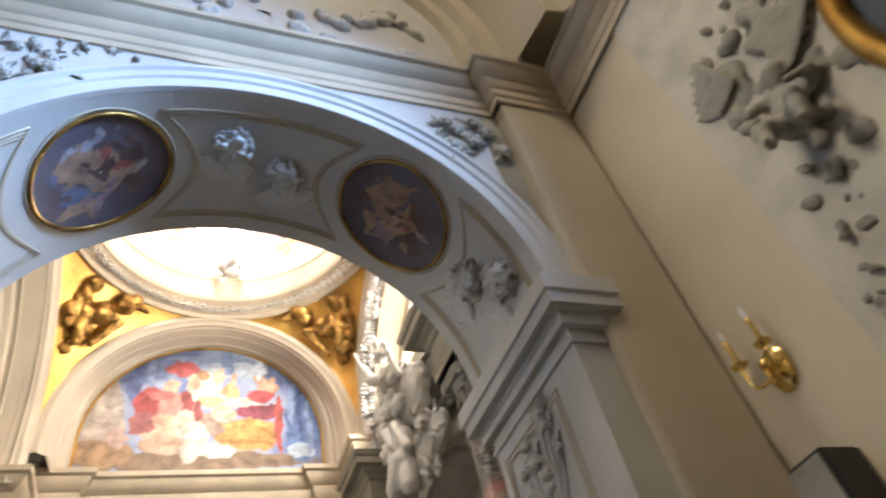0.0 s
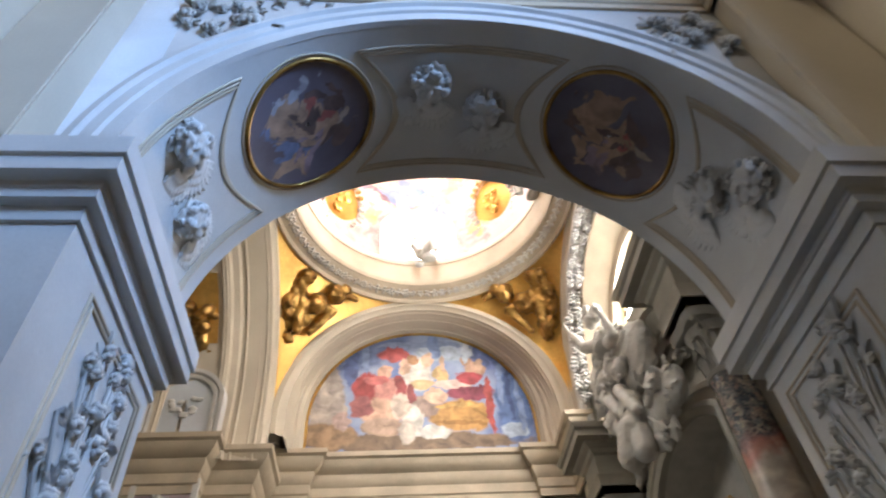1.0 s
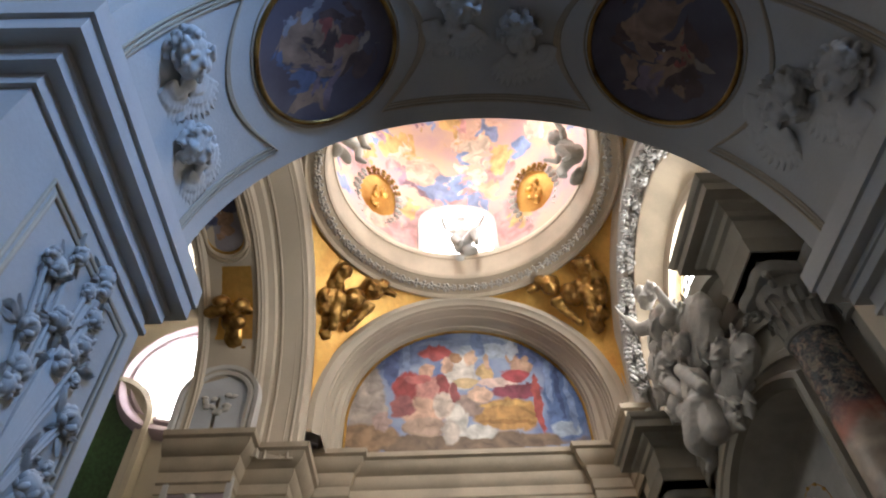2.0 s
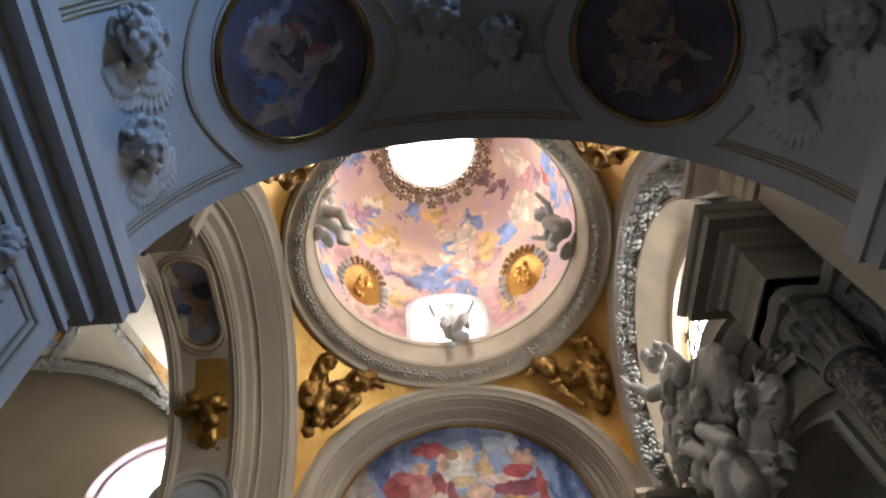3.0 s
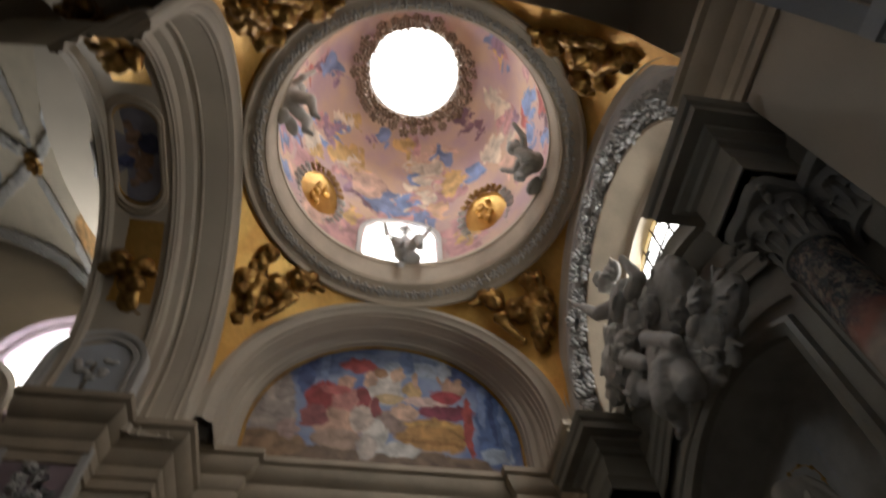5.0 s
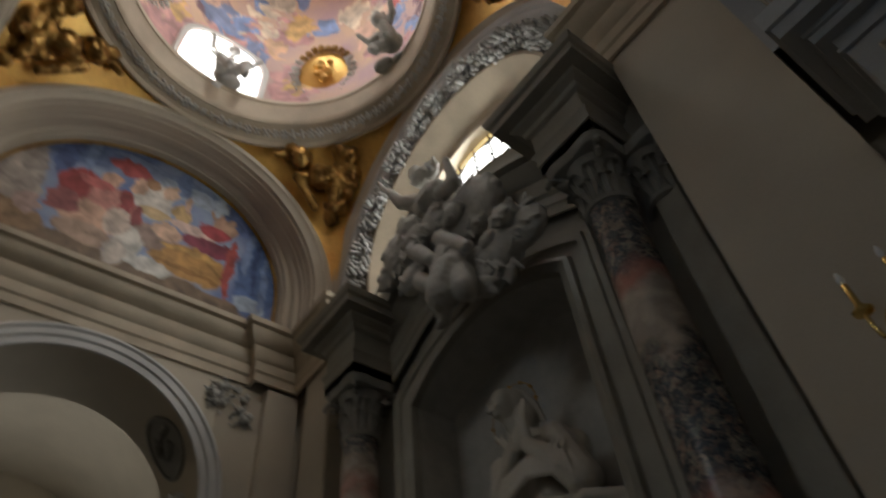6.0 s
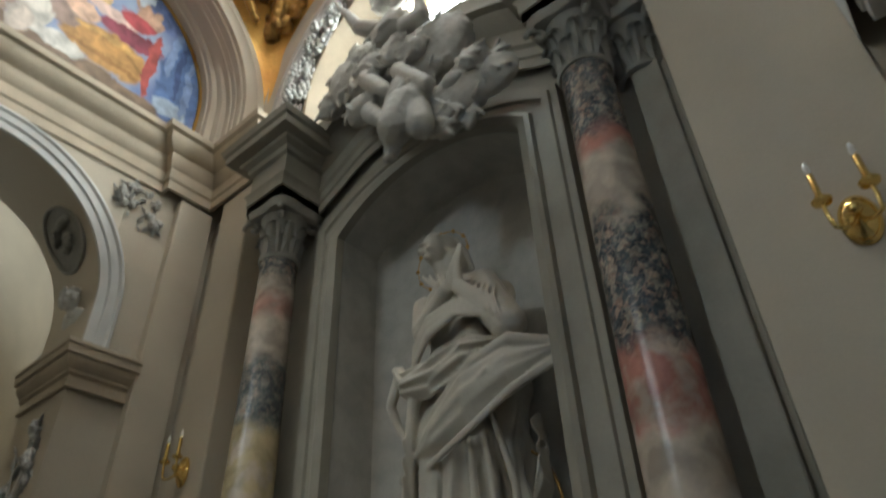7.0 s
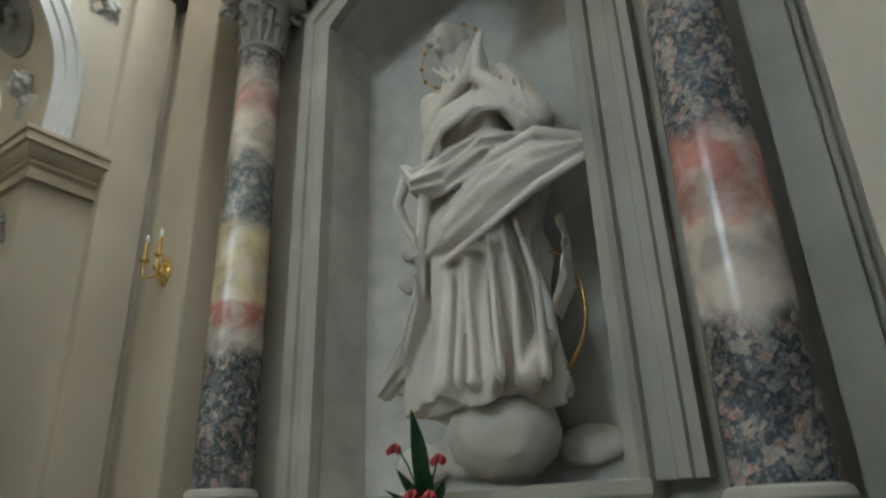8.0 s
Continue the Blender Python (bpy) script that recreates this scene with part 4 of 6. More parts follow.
structure("ceiling", arch_loft("y", CX, [(9.56, 2.3, 5.6), (15.6, 2.3, 5.6)], 3.0), plaster, "cream barrel vault of the far chapel", "ceiling")
for y in (10.2, 11.6):
    structure("vault_rib", arch_loft("y", CX, [(y, 2.31, 5.6), (y, 2.15, 5.6), (y + 0.08, 2.1, 5.6), (y + 0.3, 2.1, 5.6), (y + 0.38, 2.15, 5.6), (y + 0.38, 2.31, 5.6)], 3.0), plaster, "moulded cream rib of the far vault", "trim")
farw = thing("far_window", (2.6, 12.6, 4.2), "bright window in the far chapel", "window", kind="structure")
wpart("pane", boxed(2.62, 2.66, 11.2, 12.4, 4.2, 6.4), pane, farw, smooth=False)
structure("wall_bay", boxed(-2.0, -1.75, -7.2, -3.0, 0, 9.7), plaster, "cream pier wall of the first bay", "wall", False)
structure("wall_bay_upper", boxed(-2.0, -1.75, -3.0, 3.15, 6.4, 9.7), plaster, "cream wall over the first bay's arch", "wall", False)
structure("wall_bay_pier", boxed(-2.0, -1.75, 1.4, 3.15, 0, 6.4), plaster, "cream pier wall of the first bay", "wall", False)
# nave
NX, NR_, NZ_ = -7.4, 4.6, 6.9
def vault(x, y, h=0.0):
    k = math.sqrt(max(NR_ ** 2 - (x - NX) ** 2, 0.04))
    n = Vector((x - NX, 0, k)).normalized()
    return Vector((x, y, NZ_ + k)) - n * h
sp = [(tuple(vault(-6.6, 8.1)), (.8, .7, .6), (0.30, 0.42, 0.60)), (tuple(vault(-6.6, 7.8)), (.4, .3, .5), (0.62, 0.52, 0.46)), (tuple(vault(-6.2, 8.3)), (.3, .35, .5), (0.66, 0.36, 0.16)), (tuple(vault(-6.9, 8.5)), (.3, .25, .5), (0.62, 0.30, 0.22)), (tuple(vault(-4.12, 6.75)), (.55, .55, .6), (0.60, 0.52, 0.50)), (tuple(vault(-4.1, 6.65)), (.3, .2, .4), (0.62, 0.38, 0.22)), (tuple(vault(-4.1, 7.05)), (.22, .2, .4), (0.48, 0.18, 0.14)), (tuple(vault(-4.1, 8.3)), (.4, .35, .5), (0.70, 0.42, 0.18))]
structure("nave_vault", arch_loft("y", NX, [(-7.2, NR_, NZ_), (15.6, NR_, NZ_)], None, 64, a0=14), painting("nave_vault_plaster", (0.68, 0.60, 0.46), sp, 0.7, 0.2, 4.0), "cream nave vault with painted fields and stucco", "ceiling")
structure("wall_nave", boxed(-12.2, -11.95, -7.2, 15.6, 0, 8.5), plaster, "cream nave wall", "wall", False)
structure("wall_nave_end", boxed(-12.0, -2.9, 9.3, 9.5, 0, 12.0), plaster, "cream end wall of the nave bay", "wall", False)
boss = thing("vault_boss", tuple(vault(-5.05, 7.55)), "gilt boss where the stucco ribs of the nave vault meet", "boss")
bm = bmesh.new()
rosette(bm, frame_at(vault(-5.05, 7.55), vault(-5.05, 7.55, 1) - vault(-5.05, 7.55), (0, 1, 0)), 0.22, 8)
wpart("rose", bm, bronze, boss)
rrn = random.Random(31)
ribs = thing("stucco_ribs", tuple(vault(-5.05, 7.55)), "stucco flower ribs of the nave vault", "trim", kind="structure")
for (x0, y0, x1, y1) in ((-5.2, 7.7, -6.6, 9.2), (-5.2, 7.45, -7.6, 6.9), (-5.0, 7.8, -3.8, 9.2), (-4.9, 7.35, -3.6, 5.6), (-5.1, 7.2, -6.0, 4.8)):
    for i in range(26):
        t = i / 25
        x, y = x0 + (x1 - x0) * t, y0 + (y1 - y0) * t
        for d in (-.06, .06):
            p = vault(x, y + d, 0.02)
            flower(Matrix.Translation(-Vector(ribs.location)) @ frame_at(p, vault(x, y, 1) - vault(x, y), (0, 1, 0)), rrn.uniform(.05, .085), stucco, ribs, rrn)
for i in range(64):
    x = -7.6 + 4.3 * i / 63
    for d in (0.0, 0.1):
        p = vault(x, 9.14 - d, 0.06)
        flower(Matrix.Translation(-Vector(ribs.location)) @ frame_at(p, Vector((NX - x, -6.0, -3.0)), (0, 0, 1)), rrn.uniform(.06, .10), stucco, ribs, rrn)
for k in (1.0, 1.12):
    cu = bpy.data.curves.new("moulding", "CURVE")
    cu.dimensions, cu.bevel_depth, cu.bevel_resolution = "3D", .035, 2
    sl = cu.splines.new("POLY")
    sl.points.add(47)
    for i, p in enumerate(sl.points):
        a = 2 * math.pi * i / 48
        rr = (.5 + .09 * math.cos(4 * a)) * k
        p.co = (*vault(-4.12 + rr * math.cos(a), 6.75 + rr * math.sin(a), 0.0), 1)
    sl.use_cyclic_u = True
    cu.materials.append(white)
    keep(new("moulding", cu), ribs)
nw = thing("nave_window", (-3.75, 9.28, 8.3), "round bright window in a brown moulded rim", "window", kind="structure")
def disc_y(cx, cz, prof, n=40):
    bm = bmesh.new()
    grid(bm, [[(cx + r * math.cos(2 * math.pi * i / n), y, cz + r * math.sin(2 * math.pi * i / n)) for i in range(n)] for y, r in prof], close=True)
    return bm
wpart("pane", disc_y(-3.75, 8.35, [(9.27, .80), (9.27, .02)]), pane, nw, "glaring glass")
wpart("rim", disc_y(-3.75, 8.35, [(9.28, .78), (9.2, .80), (9.18, .86), (9.22, .90), (9.16, .95), (9.14, 1.02), (9.2, 1.08), (9.29, 1.1)]), lilac, nw, "dull brown-lilac moulding")
structure("blind_arch", arch_loft("y", -4.95, [(9.29, .62, 7.5), (9.2, .64, 7.5), (9.18, .74, 7.5), (9.14, .78, 7.5), (9.14, .86, 7.5), (9.29, .9, 7.5)], 5.5), plaster, "cream moulded blind arch", "trim")
structure("blind_arch_field", arch_loft("y", -4.95, [(9.285, .63, 7.5), (9.285, .02, 7.5)], 5.5), leafgreen, "dark green field in a blind arch", "panel")

# ---- carved and modelled things ----
def tube(name, pts, r, mat, parent, flat=1.0, closed=False):
    """A thin moulding along a line."""
    cu = bpy.data.curves.new(name, "CURVE")
    cu.dimensions, cu.bevel_depth, cu.bevel_resolution, cu.use_fill_caps = "3D", r, 2, True
    sp = cu.splines.new("POLY")
    sp.points.add(len(pts) - 1)
    for p, q in zip(sp.points, pts):
        p.co = (*q, 1)
    sp.use_cyclic_u = closed
    cu.materials.append(mat)
    ob = new(name, cu)
    return keep(ob, parent)


def soffit(a, y, h=0.0):
    """A place on the soffit of the near arch, a degrees from its crown, h off the face."""
    r = A_R - h
    return (A_CX + r * math.sin(radians(a)), y, A_CZ + r * math.cos(radians(a)))


def soffit_pose(a, y, h=0.0):
    n = Vector((-math.sin(radians(a)), 0, -math.cos(radians(a))))
    return frame_at(soffit(a, y, h), n, (0, -1, 0))


sky_dull, mauve, flesh_d, blue_d, brown_d = (0.15, 0.13, 0.165), (0.30, 0.22, 0.26), (0.42, 0.27, 0.19), (0.16, 0.20, 0.34), (0.14, 0.09, 0.08)
for ang, tag in ((-34.5, 0), (39.5, 1)):
    med = thing("medallion", soffit(ang, 2.6), "oval painted medallion in a gilt frame on the arch soffit", "painting", "soffit medallions")
    H1, W1 = 0.385, radians(15.6)
    bm = bmesh.new()
    rim = [soffit(ang + 15.6 * math.cos(2 * math.pi * i / 48), 2.6 + H1 * math.sin(2 * math.pi * i / 48), 0.004) for i in range(48)]
    rings = [[soffit(ang + 15.6 * k * math.cos(2 * math.pi * i / 48), 2.6 + H1 * k * math.sin(2 * math.pi * i / 48), 0.004) for i in range(48)] for k in (1.0, 0.8, 0.6, 0.4, 0.2, 0.02)]
    grid(bm, rings, close=True)
    sp = []
    rg = random.Random(3 + tag)
    for (da, dy, s, c) in ((-4, -.08, .13, flesh_d), (3, .05, .14, flesh_d), (6, -.12, .09, brown_d), (-7, .12, .10, blue_d if tag == 0 else flesh_d), (0, .18, .10, mauve), (-2, -.2, .09, (0.4, 0.4, 0.46) if tag == 0 else flesh_d), (8, .12, .09, brown_d), (-9, -.05, .07, blue_d if tag == 0 else brown_d), (4, -.02, .06, (0.4, 0.12, 0.1)), (0, 0.0, .06, brown_d), (-5, .24, .07, flesh_d), (10, 0.0, .06, (0.45, 0.36, 0.3))):
        sp.append((soffit(ang + da, 2.6 + dy), (s, s, s), c))
    wpart("canvas", bm, painting("medallion_fresco", sky_dull, sp, 0.6, 0.5, 5.0, second=(0.10, 0.08, 0.10)), med)
    tube("gilt_frame", [soffit(ang + 15.8 * math.cos(2 * math.pi * i / 64), 2.6 + (H1 + 0.006) * math.sin(2 * math.pi * i / 64), 0.008) for i in range(64)], 0.013, bronze, med, closed=True)
    tube("outer_bead", [soffit(ang + 16.9 * math.cos(2 * math.pi * i / 64), 2.6 + (H1 + 0.035) * math.sin(2 * math.pi * i / 64), 0.002) for i in range(64)], 0.006, mould, med, closed=True)


def panel_line(name, corners, bulges, parent, gaps=(0.0, 0.022, 0.04)):
    """A double fillet round a soffit panel; corners (angle, y), a bulge between each two."""
    for g in gaps:
        pts = []
        n = len(corners)
        ca = sum(c[0] for c in corners) / n
        cy = sum(c[1] for c in corners) / n
        for i in range(n):
            a, b = Vector(corners[i]), Vector(corners[(i + 1) % n])
            bx = bulges[i]
            for k in range(13):
                t = k / 13
                p = a.lerp(b, t)
                p = Vector((p.x + bx[0] * math.sin(math.pi * t), p.y + bx[1] * math.sin(math.pi * t)))
                q = Vector((ca + (p.x - ca) * (1 - g * 1.6), cy + (p.y - cy) * (1 - g * 2.2)))
                pts.append(soffit(q.x, q.y, 0.002))
        tube(name, pts, 0.008, mould, parent, closed=True)


pm = thing("soffit_panel", soffit(2, 2.6), "white stucco panel with moulded edge on the arch soffit", "panel", "soffit panels", "structure")
panel_line("fillet", [(-21.5, 2.22), (26.5, 2.22), (26.0, 3.03), (-22.5, 3.03)], [(0, 0), (-9, 0), (0, 0), (9, 0)], pm)
for a0, a1 in ((-49, -86), (54, 87)):
    s = -1 if a0 < 0 else 1
    pm = thing("soffit_panel", soffit((a0 + a1) / 2, 2.6), "white stucco panel with moulded edge on the arch soffit", "panel", "soffit panels", "structure")
    panel_line("fillet", [(a0, 2.19), (a1, 2.19), (a1, 3.04), (a0, 3.04)], [(0, 0), (0, 0), (0, 0), (8 * s, 0)], pm)


def cherub_blobs(rg, s=1.0, turn=0.0):
    """A child's head facing out (z) with its chin to -y, curls and two feathered wings."""
    o = (0, 0, 0)
    b = [((0, .01, .06), (.088, .102, .088), o), ((-.042, -.03, .115), (.032, .034, .026), o), ((.042, -.03, .115), (.032, .034, .026), o), ((0, -.012, .152), (.013, .024, .014), o), ((0, -.052, .132), (.024, .010, .012), o), ((0, -.066, .126), (.019, .009, .011), o), ((0, -.085, .112), (.022, .018, .018), o), ((-.036, .032, .136), (.030, .011, .014), o), ((.036, .032, .136), (.030, .011, .014), o), ((0, .06, .115), (.06, .035, .025), o), ((0, -.11, .03), (.05, .04, .035), o)]
    for i in range(40):
        a, h = rg.uniform(-0.3, math.pi + 0.3), rg.uniform(.0, .14)
        r = .108 - .45 * max(h - .08, 0)
        b.append(((r * math.cos(a), .02 + r * math.sin(a), h), (rg.uniform(.013, .026), rg.uniform(.013, .026), rg.uniform(.013, .02)), o))
    for w in (-1, 1):
        for k in range(9):
            a = radians(-104 + 10 * k)
            for d, f, g, up in ((.155, .085, .016, .008), (.105, .055, .019, .024), (.07, .032, .021, .038)):
                d *= 1 - .04 * abs(k - 4)
                b.append(((w * (.045 + d * math.cos(a)), -.075 + d * math.sin(a), up), (f, g, .011), (0, 0, math.degrees(a) if w > 0 else 180 - math.degrees(a))))
    for k in range(6):
        b.append(((rg.uniform(-.05, .05), -.15 - .022 * k, .008), (rg.uniform(.012, .03), rg.uniform(.012, .03), .014), (0, 0, rg.uniform(0, 180))))
    return [((c[0] * s, c[1] * s, c[2] * s), tuple(v * s for v in r), e) for c, r, e in b]


rg = random.Random(7)
for (a, y, rot, s, g) in ((-5, 2.46, -12, .9, 0), (9, 2.62, 18, .9, 0), (-66, 2.36, -15, .85, 0), (-70, 2.74, 10, .75, 0), (67, 2.60, -18, .95, 0), (76, 2.38, 15, .9, 0)):
    ob = sculpt("cherub_head", cherub_blobs(rg, s), white, 0.0065, 0.004, 0.02, 1)
    ob.matrix_basis = soffit_pose(a, y, 0.0) @ pose(0, 0, 0, 0, 0, rot) @ Matrix.Diagonal((1.15, 1.15, .9, 1))
    tagged(ob, "white stucco winged cherub head modelled on the soffit", "relief", "cherub heads")


BUDS = {}


def shared(name, mat, build):
    """One mesh for all alike pieces of a material."""
    key = (name, mat.name)
    if key not in BUDS:
        bm = bmesh.new()
        build(bm)
        me = bpy.data.meshes.new(name)
        bm.to_mesh(me)
        bm.free()
        me.materials.append(mat)
        me.polygons.foreach_set("use_smooth", [True] * len(me.polygons))
        BUDS[key] = me
    return BUDS[key]


def bud(bm):
    rosette(bm, Matrix(), 1.0, 5)
    bmesh.ops.create_icosphere(bm, subdivisions=2, radius=1.0, matrix=Matrix.LocRotScale((0, 0, .35), None, (.55, .7, .6)))
    for a in (0.4, 1.3, 2.3, 3.4, 4.4, 5.5):
        bmesh.ops.create_icosphere(bm, subdivisions=1, radius=1.0, matrix=Matrix.LocRotScale((.45 * math.cos(a), .5 * math.sin(a), .45), Euler((.4 * math.sin(a), -.4 * math.cos(a), a)), (.34, .24, .42)))


def leaf_piece(bm):
    rows = []
    for j in range(6):
        t = j / 5
        w = .42 * math.sin(math.pi * (t * .86 + .1))
        rows.append([(t * 1.7 - .2, w * q, .22 + .18 * math.sin(t * 2.6) - .22 * abs(q)) for q in (-1, -.5, 0, .5, 1)])
    grid(bm, rows)
    bmesh.ops.solidify(bm, geom=bm.faces[:], thickness=.12)


def spray(name, m, w, h, n, mat, label, rng, stem=True, size=(.04, .08)):
    """A stucco spray of stems, leaves and blossoms on a plane; m: its base, z out of the wall, y up."""
    o = thing(name, (0, 0, 0), label, "relief", "stucco sprays")
    o.matrix_basis = m
    bm = bmesh.new()
    for i in range(n):
        x, y = rng.uniform(-w / 2, w / 2), h * (0.12 + 0.88 * (i + rng.random()) / n)
        x *= 0.5 + 0.5 * math.sin(math.pi * min(y / h, 0.9))
        s = rng.uniform(*size)
        if i % 4:
            q = new("blossom", shared("blossom", mat, bud))
            q.parent = o
            q.matrix_basis = Matrix.Translation((x, y, 0.004)) @ pose(0, 0, 0, rng.uniform(-30, 30), rng.uniform(-30, 30), rng.uniform(0, 90)) @ Matrix.Scale(s, 4)
        for k in range(3):
            a = rng.uniform(0, 360)
            q = new("leaf", shared("leaf", mat, leaf_piece))
            q.parent = o
            q.matrix_basis = Matrix.Translation((x + s * .6 * math.cos(radians(a)), y + s * .6 * math.sin(radians(a)), 0.0)) @ pose(0, 0, 0, 0, rng.uniform(-15, 10), a) @ Matrix.Scale(s * rng.uniform(.7, 1.1), 4)
        if stem:
            p = Vector((0, -0.02, 0.006))
            for k in range(1, 6):
                t = k / 5
                d2 = Vector((x * t * t, y * t, 0.008))
                d = d2 - p
                bmesh.ops.create_cone(bm, cap_ends=False, segments=6, radius1=.009, radius2=.008, depth=d.length * 1.05, matrix=Matrix.Translation((p + d2) / 2) @ d.to_track_quat("Z", "Y").to_matrix().to_4x4())
                p = d2
    if stem:
        part("stem", bm, mat, o)
    else:
        bm.free()
    return o


rg = random.Random(21)
for x, nx in ((P_L, 1), (P_R, -1)):
    spray("stucco_spray", frame_at((x, 2.6, 2.0), (nx, 0, 0), (0, 0, 1)), 0.56, 1.3, 46, white, "white stucco flower spray modelled on the arch pier", rg, True, (.03, .058))
    pf = thing("pier_panel", (x, 2.62, 2.0), "moulded panel edge on the arch pier", "panel", kind="structure")
    for g in (0.0, 0.03):
        tube("fillet", [(x + nx * 0.002, 2.27 + g, 0.6), (x + nx * 0.002, 2.27 + g, 3.28 - g), (x + nx * 0.002, 2.92 - g, 3.28 - g), (x + nx * 0.002, 2.92 - g, 0.6)], 0.009, mould, pf)


def putto_blobs(rg, wings=True, raise_arm=True):
    """A seated stucco child about 0.75 high, facing -y, on a small tuft."""
    b = [((0, 0, .32), (.095, .08, .13), (0, 0, 0)), ((0, -.03, .24), (.10, .095, .09), (0, 0, 0)), ((0, 0, .18), (.12, .10, .09), (0, 0, 0)), ((0, -.02, .53), (.075, .085, .09), (0, 0, 0)), ((0, -.085, .52), (.02, .025, .02), (0, 0, 0)),
         ((.05, -.06, .17), (.13, -.24, .16), .065, .055), ((.13, -.24, .16), (.15, -.26, -.02), .05, .035), ((.15, -.27, -.03), (.15, -.34, -.05), .03, .022),
         ((-.05, -.06, .17), (-.10, -.22, .10), .065, .055), ((-.10, -.22, .10), (-.04, -.30, -.06), .05, .035), ((-.04, -.30, -.06), (-.03, -.36, -.07), .03, .022),
         ((.09, 0, .42), (.19, -.05, .40), .04, .035), ((-.09, 0, .42), (-.19, -.06, .38), .04, .035)]
    if raise_arm:
        b += [((.19, -.05, .40), (.27, -.10, .54), .033, .024), ((-.19, -.06, .38), (-.23, -.12, .52), .033, .024)]
    else:
        b += [((.19, -.05, .40), (.12, -.2, .30), .033, .024), ((-.19, -.06, .38), (-.14, -.2, .26), .033, .024)]
    for i in range(18):
        a, e = rg.uniform(0, 6.28), rg.uniform(.1, 1.2)
        b.append(((.075 * math.cos(a) * math.cos(e), .01 + .08 * math.sin(a) * math.cos(e), .55 + .085 * math.sin(e)), (rg.uniform(.018, .026),) * 3, (0, 0, 0)))
    for i in range(9):
        b.append(((rg.uniform(-.2, .2), rg.uniform(-.15, .1), rg.uniform(-.02, .09)), (rg.uniform(.06, .12), rg.uniform(.05, .1), rg.uniform(.04, .07)), (0, 0, rg.uniform(0, 180))))
    return b


def scaled(blobs, k):
    out = []
    for b in blobs:
        if len(b) == 3:
            out.append((tuple(v * k for v in b[0]), tuple(v * k for v in b[1]), b[2]))
        else:
            out.append((tuple(v * k for v in b[0]), tuple(v * k for v in b[1]), b[2] * k, b[3] * k))
    return out


# the east child gets the darker stone colour in place of its shade
for az, tilt, lab, mt in ((88, -8, "white stucco child seated on the dome cornice", white), (193, -5, "white stucco child seated on the dome cornice", stucco), (2, -25, "stucco child leaning out from the dome cornice, coloured dark for shade", stonedark)):
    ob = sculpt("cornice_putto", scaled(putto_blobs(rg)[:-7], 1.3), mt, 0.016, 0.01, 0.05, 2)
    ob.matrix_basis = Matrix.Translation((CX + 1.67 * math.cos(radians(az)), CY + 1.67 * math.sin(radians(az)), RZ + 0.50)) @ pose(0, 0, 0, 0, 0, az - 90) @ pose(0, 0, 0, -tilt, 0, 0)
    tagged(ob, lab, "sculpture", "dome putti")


def pend(a, k):
    """A place on a pendentive: azimuth, share k down from the ring."""
    a = radians(a)
    rm = H / max(abs(math.cos(a)), abs(math.sin(a)))
    r = H + (rm - H) * k
    return Vector((CX + r * math.cos(a), CY + r * math.sin(a), PZ + math.sqrt(max(2 * H * H - r * r, 0))))


for mid, lab in ((135, "gilded figure group on the bright pendentive"), (45, "dull gilded figure group on the shaded pendentive"), (225, "dull gilded figure group on the shaded pendentive"), (315, "dull gilded figure group on the shaded pendentive")):
    rg2 = random.Random(mid)
    b = []
    off = 4 if mid in (135, 315) else -4
    for i in range(26):
        k = rg2.uniform(.30, .84)
        p = pend(mid + off + rg2.uniform(-10, 10) * (1.1 - k), k)
        p += (Vector((CX, CY, PZ)) - p).normalized() * rg2.uniform(.0, .07)
        b.append((tuple(p), (rg2.uniform(.05, .12), rg2.uniform(.05, .12), rg2.uniform(.06, .17)), (rg2.uniform(-40, 40), rg2.uniform(-40, 40), rg2.uniform(0, 180))))
    inn = lambda a, k, d: tuple(pend(a, k) + (Vector((CX, CY, PZ)) - pend(a, k)).normalized() * d)
    s = 1 if mid in (135, 315) else -1
    b += [(inn(mid - 11 * s, .12, .10), (.085, .085, .10), (0, 0, 0)), (inn(mid - 8 * s, .26, .09), (.15, .14, .17), (0, 0, 30)), (inn(mid - 2 * s, .40, .12), (.15, .15, .18), (0, 20, 0)), (inn(mid - 13 * s, .26, .10), inn(mid - 16 * s, .36, .14), .055, .045), (inn(mid - 4 * s, .46, .10), inn(mid - 9 * s, .62, .15), .09, .06), (inn(mid + 3 * s, .5, .10), inn(mid + 1 * s, .72, .14), .09, .06), (inn(mid - 9 * s, .62, .15), inn(mid - 4 * s, .8, .12), .06, .05), (inn(mid + 6 * s, .22, .06), (.12, .12, .12), (0, 0, 0))]
    tagged(sculpt("pendentive_relief", b, bronze, 0.018, 0.05, 0.07, 1), lab, "relief", "pendentive reliefs")

